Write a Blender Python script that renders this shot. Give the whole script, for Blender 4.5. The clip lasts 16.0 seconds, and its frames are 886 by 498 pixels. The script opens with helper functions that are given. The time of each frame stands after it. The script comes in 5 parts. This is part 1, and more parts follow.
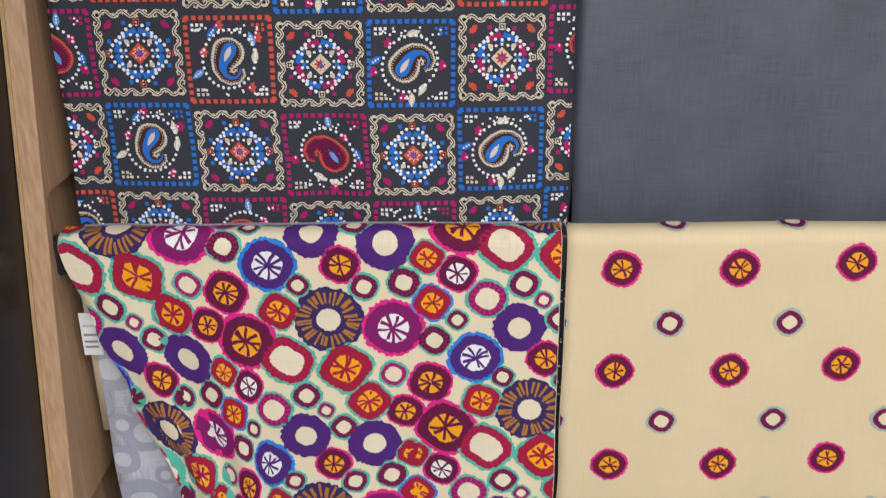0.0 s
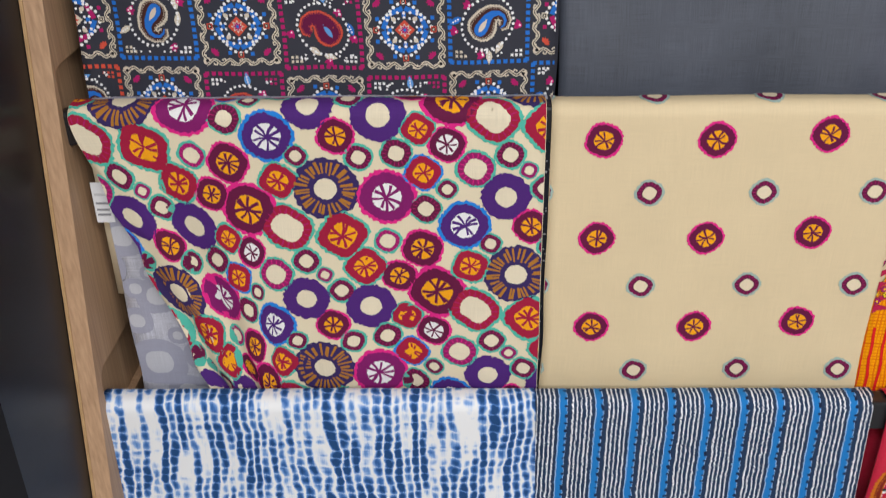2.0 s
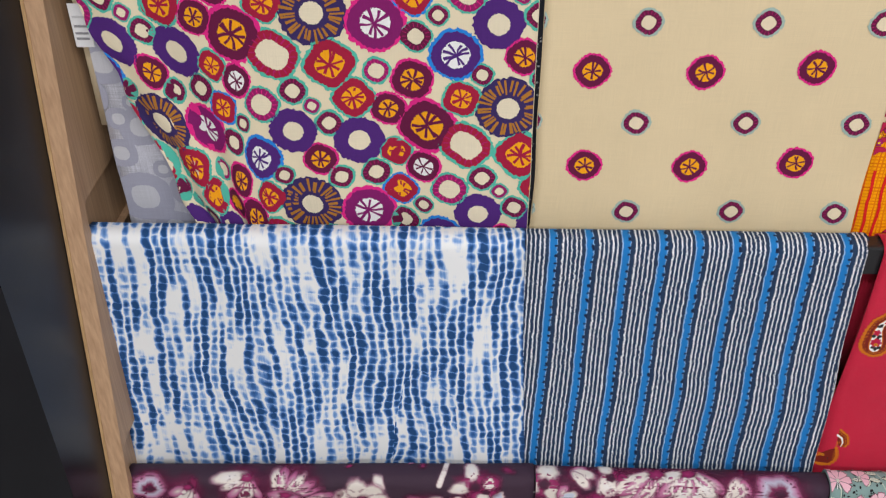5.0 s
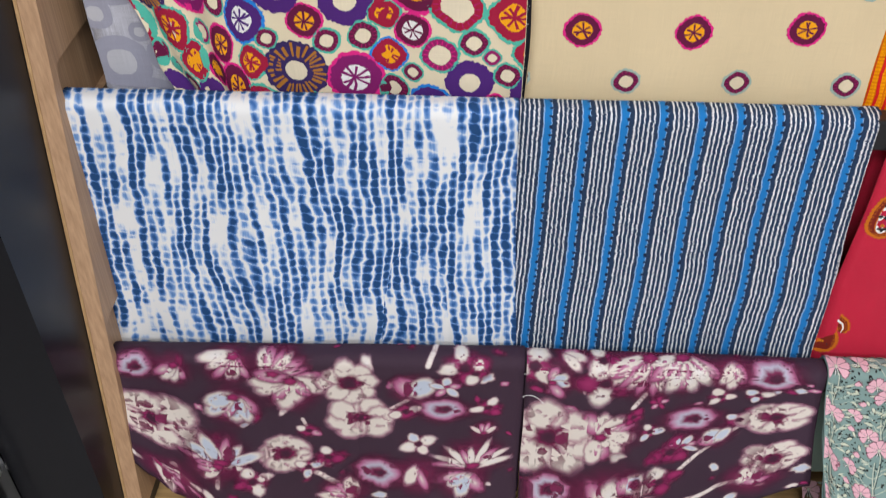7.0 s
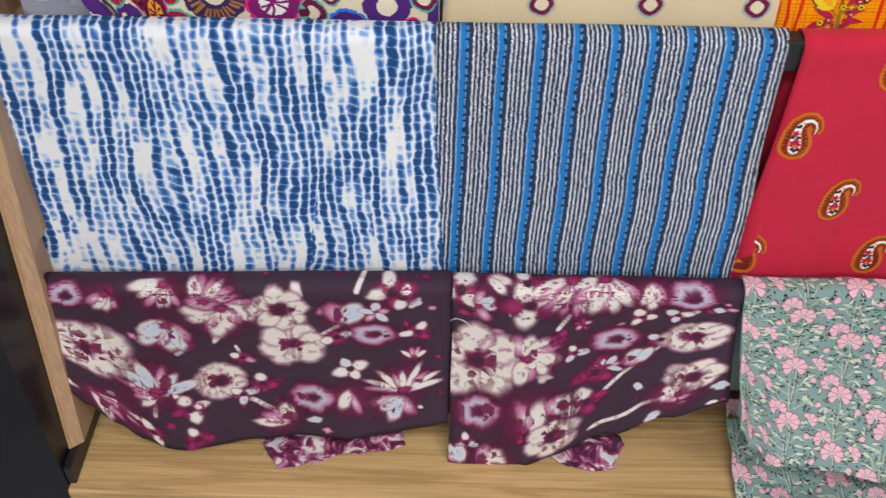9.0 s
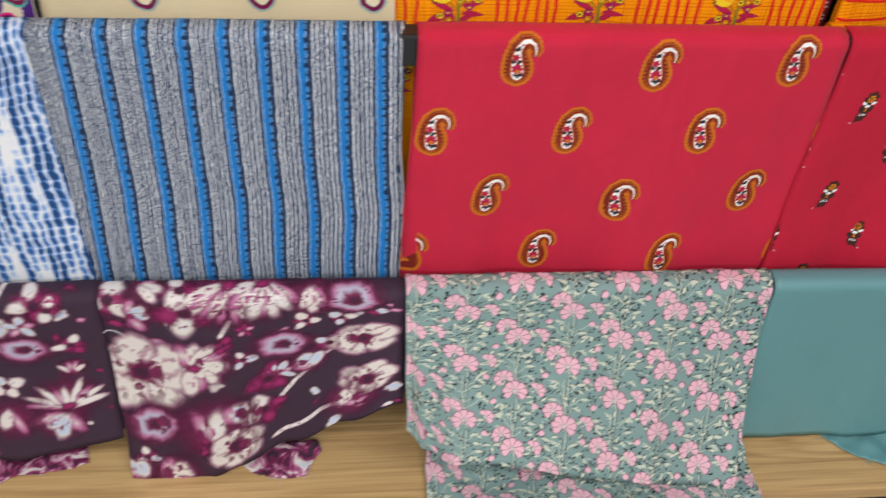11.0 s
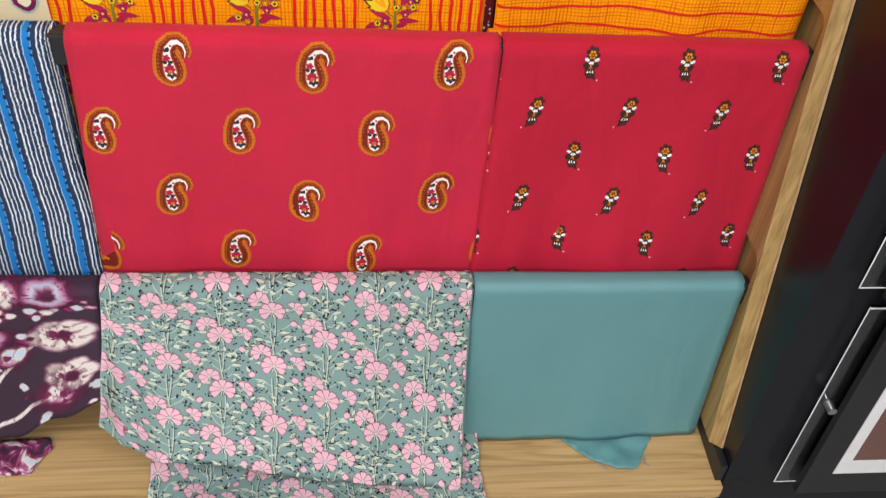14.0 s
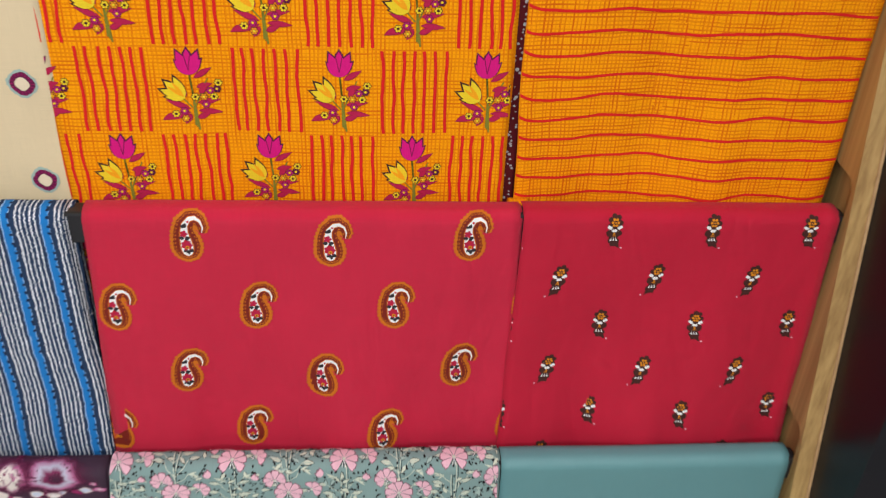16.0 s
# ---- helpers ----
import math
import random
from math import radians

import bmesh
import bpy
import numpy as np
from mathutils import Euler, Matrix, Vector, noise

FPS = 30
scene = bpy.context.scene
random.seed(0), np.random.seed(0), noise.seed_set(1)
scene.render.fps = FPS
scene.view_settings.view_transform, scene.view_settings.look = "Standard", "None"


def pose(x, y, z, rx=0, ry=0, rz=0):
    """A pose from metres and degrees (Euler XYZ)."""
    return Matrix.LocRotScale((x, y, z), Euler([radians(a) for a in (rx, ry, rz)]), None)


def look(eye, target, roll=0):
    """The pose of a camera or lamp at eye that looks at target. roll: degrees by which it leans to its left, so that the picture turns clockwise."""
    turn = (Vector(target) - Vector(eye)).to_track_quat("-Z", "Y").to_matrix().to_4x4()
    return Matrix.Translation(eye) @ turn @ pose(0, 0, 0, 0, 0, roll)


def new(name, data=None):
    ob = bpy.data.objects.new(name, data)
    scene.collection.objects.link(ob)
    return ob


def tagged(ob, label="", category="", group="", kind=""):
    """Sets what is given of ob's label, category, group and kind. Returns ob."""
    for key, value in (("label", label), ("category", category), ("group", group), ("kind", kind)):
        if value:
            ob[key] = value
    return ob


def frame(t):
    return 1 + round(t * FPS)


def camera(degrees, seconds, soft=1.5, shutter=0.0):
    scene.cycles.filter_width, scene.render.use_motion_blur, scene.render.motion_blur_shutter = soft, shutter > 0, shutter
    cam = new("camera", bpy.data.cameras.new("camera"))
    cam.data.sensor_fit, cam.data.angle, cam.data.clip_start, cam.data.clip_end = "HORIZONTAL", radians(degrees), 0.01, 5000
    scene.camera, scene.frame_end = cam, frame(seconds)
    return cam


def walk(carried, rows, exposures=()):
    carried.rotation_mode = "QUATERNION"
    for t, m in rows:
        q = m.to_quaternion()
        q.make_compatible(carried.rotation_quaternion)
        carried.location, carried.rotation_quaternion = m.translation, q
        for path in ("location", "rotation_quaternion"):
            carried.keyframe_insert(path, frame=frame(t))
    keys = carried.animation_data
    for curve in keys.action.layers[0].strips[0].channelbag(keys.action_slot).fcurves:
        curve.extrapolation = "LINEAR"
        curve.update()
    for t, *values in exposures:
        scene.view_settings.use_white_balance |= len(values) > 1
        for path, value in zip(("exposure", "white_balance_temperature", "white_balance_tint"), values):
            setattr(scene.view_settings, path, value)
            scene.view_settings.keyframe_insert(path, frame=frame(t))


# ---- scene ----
cam = camera(49.6, 16.0, soft=1.2, shutter=0.45)
PATH = [
    (0, (0.072, 0.015, 1.814), (0.06, 1.866, 1.057), -0.6),
    (0.5, (0.089, -0.015, 1.819), (0.062, 1.812, 1.007), -0.7),
    (1, (0.087, -0.031, 1.826), (0.059, 1.773, 0.964), -0.7),
    (1.5, (0.094, -0.036, 1.831), (0.056, 1.736, 0.905), -1.0),
    (2, (0.104, -0.05, 1.816), (0.056, 1.704, 0.855), -1.0),
    (2.5, (0.112, -0.07, 1.805), (0.058, 1.657, 0.798), -1.0),
    (3, (0.12, -0.083, 1.79), (0.059, 1.624, 0.75), -1.0),
    (3.5, (0.121, -0.093, 1.784), (0.061, 1.589, 0.704), -0.9),
    (6, (0.136, -0.043, 1.708), (0.07, 1.54, 0.488), -0.1),
    (6.5, (0.143, -0.045, 1.69), (0.074, 1.505, 0.428), -0.1),
    (7, (0.151, -0.05, 1.677), (0.076, 1.461, 0.369), -0.1),
    (7.5, (0.156, -0.057, 1.657), (0.081, 1.42, 0.311), -0.0),
    (8, (0.161, -0.064, 1.654), (0.091, 1.398, 0.291), -0.0),
    (10.5, (0.452, -0.104, 1.69), (0.596, 1.312, 0.285), 3.7),
    (11, (0.568, -0.043, 1.658), (0.768, 1.373, 0.26), 4.9),
    (11.5, (0.692, 0.013, 1.647), (0.923, 1.424, 0.249), 5.6),
    (12, (0.777, 0.018, 1.648), (1.035, 1.41, 0.236), 6.6),
    (12.5, (0.876, -0.03, 1.657), (1.134, 1.359, 0.241), 6.8),
    (13, (0.931, -0.073, 1.665), (1.189, 1.326, 0.26), 6.9),
    (13.5, (0.976, -0.103, 1.674), (1.212, 1.315, 0.284), 6.4),
    (14, (0.999, -0.112, 1.684), (1.214, 1.33, 0.314), 5.8),
    (14.5, (0.994, -0.117, 1.723), (1.182, 1.372, 0.401), 4.7),
    (15, (1.012, -0.127, 1.751), (1.167, 1.423, 0.496), 3.8),
    (15.5, (1.012, -0.139, 1.758), (1.162, 1.452, 0.555), 3.3),
    (16, (1.02, -0.067, 1.676), (1.164, 1.582, 0.554), 2.8),
]
walk(cam, [(t, look(eye, target, roll)) for t, eye, target, roll in PATH],
     exposures=[(0, 0.03), (3.5, -0.10), (6, -0.04), (8, 0.05), (10.5, 0.04), (11.6, 0.08), (13, 0.18), (14, 0.22), (14.6, 0.18), (15.2, 0.0), (16, 0.0)])

# ---- light ----
world = bpy.data.worlds.new("shop_air")
scene.world = world
world.use_nodes = True
world.node_tree.nodes["Background"].inputs[0].default_value = (0.9, 0.95, 1.0, 1)
world.node_tree.nodes["Background"].inputs[1].default_value = 0.2


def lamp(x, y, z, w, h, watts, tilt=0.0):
    data = bpy.data.lights.new("unseen_ceiling_light", "AREA")
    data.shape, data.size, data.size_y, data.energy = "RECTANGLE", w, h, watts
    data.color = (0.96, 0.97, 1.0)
    ob = new("unseen_ceiling_light", data)
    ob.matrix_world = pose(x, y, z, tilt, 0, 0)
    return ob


# Ceiling lamps inferred, none seen; the front one brightens the lower cloths.
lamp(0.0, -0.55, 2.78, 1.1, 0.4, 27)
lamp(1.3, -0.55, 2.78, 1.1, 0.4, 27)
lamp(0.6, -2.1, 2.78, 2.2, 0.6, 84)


# ---- materials ----
class Nodes:
    """A short way to write node trees."""

    def __init__(self, name):
        self.mat = bpy.data.materials.new(name)
        self.mat.use_nodes = True
        self.t = self.mat.node_tree
        self.bsdf = self.t.nodes["Principled BSDF"]

    def n(self, kind, **kw):
        node = self.t.nodes.new(kind)
        for key, value in kw.items():
            if key == "operation":
                node.operation = value
            elif key == "blend":
                node.data_type, node.blend_type = "RGBA", value
            elif key == "interp":
                node.color_ramp.interpolation = value
            elif key == "dims":
                node.noise_dimensions = value
        return node

    def put(self, a, b):
        if isinstance(a, bpy.types.NodeSocket):
            self.t.links.new(a, b)
        else:
            b.default_value = a

    def m(self, op, a, b=0.0, c=0.0, clamp=False):
        node = self.n("ShaderNodeMath", operation=op)
        node.use_clamp = clamp
        for v, sock in zip((a, b, c), node.inputs):
            self.put(v, sock)
        return node.outputs[0]

    def uv(self):
        node = self.n("ShaderNodeUVMap")
        node.uv_map = "UVMap"
        return node.outputs[0]

    def obj(self):
        return self.n("ShaderNodeTexCoord").outputs["Object"]

    def scaled(self, vec, sx, sy, sz=1.0):
        node = self.n("ShaderNodeMapping")
        self.put(vec, node.inputs["Vector"])
        node.inputs["Scale"].default_value = (sx, sy, sz)
        return node.outputs[0]

    def noise(self, vec, scale, detail=2.0, rough=0.5, dist=0.0):
        node = self.n("ShaderNodeTexNoise")
        self.put(vec, node.inputs["Vector"])
        for key, v in (("Scale", scale), ("Detail", detail), ("Roughness", rough), ("Distortion", dist)):
            node.inputs[key].default_value = v
        return node.outputs["Fac"]

    def ramp(self, fac, stops, interp="LINEAR"):
        node = self.n("ShaderNodeValToRGB", interp=interp)
        el = node.color_ramp.elements
        while len(el) < len(stops):
            el.new(0.5)
        for e, (p, c) in zip(el, stops):
            e.position, e.color = p, (*c, 1) if not isinstance(c, float) else (c, c, c, 1)
        self.put(fac, node.inputs[0])
        return node.outputs[0]

    def mix(self, fac, a, b, blend="MIX"):
        node = self.n("ShaderNodeMix", blend=blend)
        self.put(fac, node.inputs[0])
        for v, k in ((a, 6), (b, 7)):
            self.put(v if isinstance(v, bpy.types.NodeSocket) else (*v, 1), node.inputs[k])
        return node.outputs[2]

    def bump(self, height, strength, dist):
        node = self.n("ShaderNodeBump")
        self.put(height, node.inputs["Height"])
        node.inputs["Strength"].default_value, node.inputs["Distance"].default_value = strength, dist
        self.put(node.outputs[0], self.bsdf.inputs["Normal"])

    def end(self, color, rough=0.8, metal=0.0, spec=0.5, sheen=0.0):
        self.put(color if isinstance(color, bpy.types.NodeSocket) else (*color, 1), self.bsdf.inputs["Base Color"])
        self.put(rough, self.bsdf.inputs["Roughness"])
        self.bsdf.inputs["Metallic"].default_value = metal
        self.bsdf.inputs["Specular IOR Level"].default_value = spec
        self.bsdf.inputs["Sheen Weight"].default_value = sheen
        return self.mat


def weave(k, vec, strength=0.25):
    """Fine thread relief on a cloth, from its own metres."""
    sep = k.n("ShaderNodeSeparateXYZ")
    k.put(vec, sep.inputs[0])
    a = k.m("SINE", k.m("MULTIPLY", sep.outputs[0], 2 * math.pi / 0.0011))
    b = k.m("SINE", k.m("MULTIPLY", sep.outputs[1], 2 * math.pi / 0.0011))
    h = k.m("ADD", k.m("MULTIPLY", a, b), k.m("MULTIPLY", k.noise(vec, 900, 2), 1.5))
    h = k.m("ADD", h, k.m("MULTIPLY", k.noise(k.scaled(vec, 17, 6), 1.0, 4, 0.5, 0.8), 42.0))
    k.bump(h, strength, 0.0004)


def cloth(name, color, rough=0.85, sheen=0.0, spread=0.10, spec=0.3, thread=0.25):
    """Plain dyed cloth: slubs along and across, soft blotches, a fine weave."""
    k = Nodes(name)
    v = k.uv()
    slub = k.m("ADD", k.noise(k.scaled(v, 25, 1500), 1.0, 2), k.noise(k.scaled(v, 1500, 25), 1.0, 2))
    soft = k.noise(v, 9, 3)
    f = k.m("ADD", k.m("MULTIPLY", k.m("SUBTRACT", slub, 1.0), 0.9), k.m("MULTIPLY", k.m("SUBTRACT", soft, 0.5), 0.8))
    f = k.m("ADD", 1.0, k.m("MULTIPLY", f, spread * 2))
    c = k.mix(1.0, color, k.n_rgb(f), "MULTIPLY")
    weave(k, v, thread)
    return k.end(c, rough, 0, spec, sheen)


def n_rgb(self, f):
    node = self.n("ShaderNodeCombineXYZ")
    for s in node.inputs:
        self.put(f, s)
    return node.outputs[0]


Nodes.n_rgb = n_rgb


def oak(name, along="z", tone=1.0, warm=1.0, tight=1.0):
    """Light oak veneer with long grain."""
    k = Nodes(name)
    v = k.obj()
    st = {"z": (14 * tight, 14 * tight, 0.9 / tight), "x": (0.9, 14, 14), "y": (14, 0.9, 14)}[along]
    fine = {"z": (260, 260, 5), "x": (5, 260, 260), "y": (260, 5, 260)}[along]
    band = k.noise(k.scaled(v, *st), 1.6, 4, 0.55, 0.6)
    wave = k.m("SINE", k.m("MULTIPLY", band, 34.0 / tight))
    pores = k.noise(k.scaled(v, *fine), 1.0, 3)
    f = k.m("ADD", k.m("MULTIPLY", wave, 0.10), k.m("ADD", k.m("MULTIPLY", pores, 0.55), k.m("MULTIPLY", band, 0.45)))
    lo, mid, hi = [(r * tone, g * tone, b * tone / warm) for r, g, b in ((0.27, 0.155, 0.078), (0.42, 0.262, 0.140), (0.52, 0.345, 0.195))]
    c = k.ramp(f, [(0.22, lo), (0.5, mid), (0.78, hi)])
    k.bump(pores, 0.12, 0.0006)
    return k.end(c, k.m("ADD", 0.38, k.m("MULTIPLY", pores, 0.2)), 0, 0.4)


def black_laminate():
    k = Nodes("black_laminate")
    v = k.obj()
    smear = k.noise(v, 3.5, 5, 0.6)
    dust = k.noise(v, 420, 2)
    c = k.ramp(smear, [(0.3, (0.005, 0.005, 0.007)), (0.7, (0.009, 0.009, 0.012))])
    k.bump(dust, 0.04, 0.0004)
    return k.end(c, k.m("ADD", 0.2, k.m("MULTIPLY", smear, 0.22)), 0, 0.30)


def plain(name, color, rough, metal=0.0, spec=0.5):
    k = Nodes(name)
    v = k.obj()
    f = k.noise(v, 30, 4)
    c = k.mix(f, [x * 0.88 for x in color], [min(1.0, x * 1.1) for x in color])
    return k.end(c, rough, metal, spec)


def stripes_cloth():
    """Block-printed ikat stripes: navy ground, wavering white lines, blue bands."""
    k = Nodes("navy_striped_cotton")
    v = k.uv()
    sep = k.n("ShaderNodeSeparateXYZ")
    k.put(v, sep.inputs[0])
    n1 = k.noise(k.scaled(v, 14, 55), 1.0, 2)
    n2 = k.noise(k.scaled(v, 160, 420), 1.0, 1)
    wob = k.m("ADD", k.m("MULTIPLY", k.m("SUBTRACT", n1, 0.5), 0.0034), k.m("MULTIPLY", k.m("SUBTRACT", n2, 0.5), 0.0052))
    f = k.m("FRACT", k.m("DIVIDE", k.m("ADD", k.m("ADD", sep.outputs[0], wob), 0.9682), 0.0475))
    navy, blue, white, deep = (0.017, 0.038, 0.088), (0.012, 0.185, 0.52), (0.82, 0.83, 0.85), (0.010, 0.020, 0.055)
    edge = (0.34, 0.52, 0.78)
    stops = [(0.0, edge), (0.026, blue), (0.215, edge), (0.232, navy)]
    for i, a in enumerate((0.365, 0.485, 0.610, 0.735, 0.860)):
        stops += [(a, white), (a + (0.048, 0.042, 0.036, 0.046, 0.042)[i], navy)]
    c = k.ramp(f, stops, "CONSTANT")
    stitch = k.m("GREATER_THAN", k.m("SINE", k.m("MULTIPLY", k.m("ADD", sep.outputs[1], k.m("MULTIPLY", n1, 0.02)), 2 * math.pi / 0.0125)), 0.55)
    on = k.m("MULTIPLY", k.m("GREATER_THAN", f, 0.165), k.m("LESS_THAN", f, 0.24))
    c = k.mix(k.m("MULTIPLY", stitch, on), c, deep)
    fleck = k.m("GREATER_THAN", k.noise(k.scaled(v, 600, 420), 1.0, 1), 0.60)
    c = k.mix(k.m("MULTIPLY", k.m("MULTIPLY", fleck, 0.55), k.m("GREATER_THAN", f, 0.27)), c, navy)
    weave(k, v, 0.3)
    return k.end(c, 0.85, 0, 0.25)


def tie_dye_cloth():
    """Stitched and bound indigo dye: columns of dark beads on white."""
    k = Nodes("indigo_tie_dye_cotton")
    v = k.uv()
    sep = k.n("ShaderNodeSeparateXYZ")
    k.put(v, sep.inputs[0])
    low = k.noise(k.scaled(v, 6, 3.0), 1.0, 2)
    u = k.m("ADD", sep.outputs[0], k.m("MULTIPLY", k.m("SUBTRACT", low, 0.5), 0.075))
    fine = k.m("MULTIPLY", k.m("SUBTRACT", k.noise(k.scaled(v, 55, 40), 1.0, 2), 0.5), 0.012)
    wide = k.m("DIVIDE", k.m("ADD", u, fine), 0.0132)
    lane, across = k.m("FLOOR", wide), k.m("FRACT", wide)
    col = k.m("SINE", k.m("MULTIPLY", across, math.pi))
    jit = k.n("ShaderNodeTexWhiteNoise")
    jit.noise_dimensions = "1D"
    k.put(lane, jit.inputs["W"])
    lanes = k.n("ShaderNodeCombineXYZ")
    k.put(k.m("MULTIPLY", lane, 5.37), lanes.inputs[0])
    k.put(k.m("MULTIPLY", sep.outputs[1], 6.5), lanes.inputs[1])
    dark = k.noise(lanes.outputs[0], 1.0, 2.0, 0.6)
    down = k.m("ADD", k.m("ADD", sep.outputs[1], k.m("MULTIPLY", jit.outputs[0], 0.007)), k.m("MULTIPLY", low, 0.03))
    row = k.m("POWER", k.m("ABSOLUTE", k.m("SINE", k.m("MULTIPLY", k.m("ADD", down, k.m("MULTIPLY", fine, 1.0)), math.pi / 0.0150))), 0.62)
    patch = k.noise(k.scaled(v, 9, 5), 1.0, 2)
    fray = k.noise(k.scaled(v, 420, 60), 1.0, 2)
    halo = k.noise(k.scaled(v, 70, 14), 1.0, 2)
    cross = k.noise(k.scaled(v, 11, 62), 1.0, 1.5)
    dye = k.m("MULTIPLY_ADD", k.m("SUBTRACT", dark, 0.5), 5.0, 0.76)
    dye = k.m("ADD", dye, k.m("MULTIPLY", k.m("SUBTRACT", patch, 0.5), 0.9))
    bars = k.m("MULTIPLY", k.m("SUBTRACT", cross, 0.54, clamp=True), k.m("MULTIPLY_ADD", patch, 6.0, -1.6, True))
    dye = k.m("ADD", k.m("MINIMUM", k.m("MAXIMUM", dye, 0.0), 1.35), k.m("MULTIPLY", bars, 2.4))
    bead = k.m("MULTIPLY", k.m("POWER", col, 1.15), k.m("MULTIPLY_ADD", row, 0.74, 0.26))
    d = k.m("MULTIPLY", dye, k.m("MULTIPLY_ADD", bead, 1.12, 0.06))
    d = k.m("ADD", d, k.m("MULTIPLY", k.m("SUBTRACT", halo, 0.5), 0.50))
    d = k.m("ADD", d, k.m("MULTIPLY", k.m("SUBTRACT", fray, 0.5), 0.34))
    c = k.ramp(d, [(0.10, (0.84, 0.84, 0.84)), (0.24, (0.66, 0.73, 0.85)), (0.44, (0.20, 0.36, 0.68)), (0.70, (0.045, 0.150, 0.42)), (1.0, (0.012, 0.062, 0.19))])
    weave(k, v, 0.3)
    return k.end(c, 0.8, 0, 0.3)


def plaid_orange(name, amount=0.6):
    """Marigold cotton printed with a hand-drawn grid of deeper orange."""
    k = Nodes(name)
    v = k.uv()
    sep = k.n("ShaderNodeSeparateXYZ")
    k.put(v, sep.inputs[0])
    n1 = k.m("MULTIPLY", k.m("SUBTRACT", k.noise(k.scaled(v, 30, 30), 1.0, 2), 0.5), 0.004)
    lx = k.noise(k.scaled(v, 420, 9), 1.0, 1.5)
    ly = k.noise(k.scaled(v, 9, 420), 1.0, 1.5)
    gx = k.m("GREATER_THAN", k.m("SINE", k.m("MULTIPLY", k.m("ADD", sep.outputs[0], n1), 2 * math.pi / 0.0050)), 0.10)
    gy = k.m("GREATER_THAN", k.m("SINE", k.m("MULTIPLY", k.m("ADD", sep.outputs[1], n1), 2 * math.pi / 0.0050)), 0.10)
    ax = k.m("MULTIPLY", gx, k.m("MULTIPLY_ADD", lx, 2.6, -0.75, True), clamp=True)
    ay = k.m("MULTIPLY", gy, k.m("MULTIPLY_ADD", ly, 2.6, -0.75, True), clamp=True)
    f = k.m("MULTIPLY", k.m("MAXIMUM", ax, ay), amount, clamp=True)
    c = k.mix(f, (0.96, 0.375, 0.003), (0.66, 0.105, 0.003))
    weave(k, v, 0.25)
    return k.end(c, 0.85, 0, 0.08)


# Red light bounced from the cloths is put into OAK_R's colour.
OAK_V, OAK_R, OAK_H = oak("oak_upright", "z", 1.16, 0.92, 4.2), oak("bounce_tinted_oak_upright", "z", 0.95, 1.5, 3.0), oak("oak_bench", "x", 1.24, 1.25)
EDGE = oak("oak_edge", "z", 1.3, 1.1, 4.0)
BLACK = black_laminate()
BAR = plain("black_powder_coat", (0.014, 0.014, 0.016), 0.42)
WALL = plain("warm_white_paint", (0.72, 0.70, 0.66), 0.9)
FLOOR = plain("grey_floor_tile", (0.3, 0.29, 0.28), 0.45)
DARK = plain("dark_back_board", (0.02, 0.02, 0.024), 0.6)
WHITE_CLOTH = cloth("white_reverse_cotton", (0.50, 0.50, 0.56), 0.85, 0.0, 0.55)
CREAM = cloth("cream_cotton", (0.73, 0.585, 0.365), 0.6, 0.0, 0.08, 0.3)
IVORY = cloth("ivory_cotton", (0.78, 0.67, 0.47), 0.75, 0.0, 0.05)
RED_A = cloth("crimson_cotton", (0.61, 0.012, 0.048), 0.54, 0.06, 0.16, 0.27, 0.5)
RED_B = cloth("deep_crimson_cotton", (0.55, 0.006, 0.034), 0.54, 0.05, 0.16, 0.27, 0.5)
TEAL = cloth("dusty_teal_satin", (0.125, 0.29, 0.30), 0.45, 0.0, 0.06, 0.45)
SAGE = cloth("sage_green_cotton", (0.22, 0.33, 0.31), 0.8, 0.0, 0.10)
PLUM = cloth("dark_plum_crepe", (0.045, 0.022, 0.040), 0.75, 0.0, 0.12, 0.3)
CHARCOAL = cloth("charcoal_satin", (0.080, 0.089, 0.115), 0.42, 0.0, 0.5, 0.6)
BANDANA = cloth("blue_black_cotton", (0.032, 0.033, 0.047), 0.7, 0.0, 0.12, 0.35)
STRIPES, TIEDYE = stripes_cloth(), tie_dye_cloth()
ORANGE_A, ORANGE_B = plaid_orange("marigold_grid_cotton", 0.85), plaid_orange("marigold_woven_cotton", 0.95)


# ---- mesh helpers ----
def part(name, bm, material, parent=None, label=""):
    me = bpy.data.meshes.new(name)
    bm.to_mesh(me)
    bm.free()
    for m in material if isinstance(material, (list, tuple)) else [material]:
        me.materials.append(m)
    ob = new(name, me)
    if parent is not None:
        ob.parent = parent
    if label:
        ob["label"] = label
    return ob


def slab(x0, x1, y0, y1, z0, z1, bevel=0.002):
    bm = bmesh.new()
    bmesh.ops.create_cube(bm, size=1.0, matrix=Matrix.Translation(((x0 + x1) / 2, (y0 + y1) / 2, (z0 + z1) / 2)) @ Matrix.Diagonal((x1 - x0, y1 - y0, z1 - z0, 1)))
    if bevel:
        bmesh.ops.bevel(bm, geom=bm.edges[:], offset=bevel, segments=2, affect="EDGES", profile=0.6)
    return bm


def extruded(outline, axis, a, b, bm=None):
    """A prism from a flat outline, between a and b along x."""
    bm = bm or bmesh.new()
    lo = [bm.verts.new((a, y, z)) for y, z in outline]
    hi = [bm.verts.new((b, y, z)) for y, z in outline]
    bm.faces.new(lo)
    bm.faces.new(hi[::-1])
    for i in range(len(lo)):
        j = (i + 1) % len(lo)
        bm.faces.new((lo[i], hi[i], hi[j], lo[j]))
    bmesh.ops.recalc_face_normals(bm, faces=bm.faces[:])
    return bm


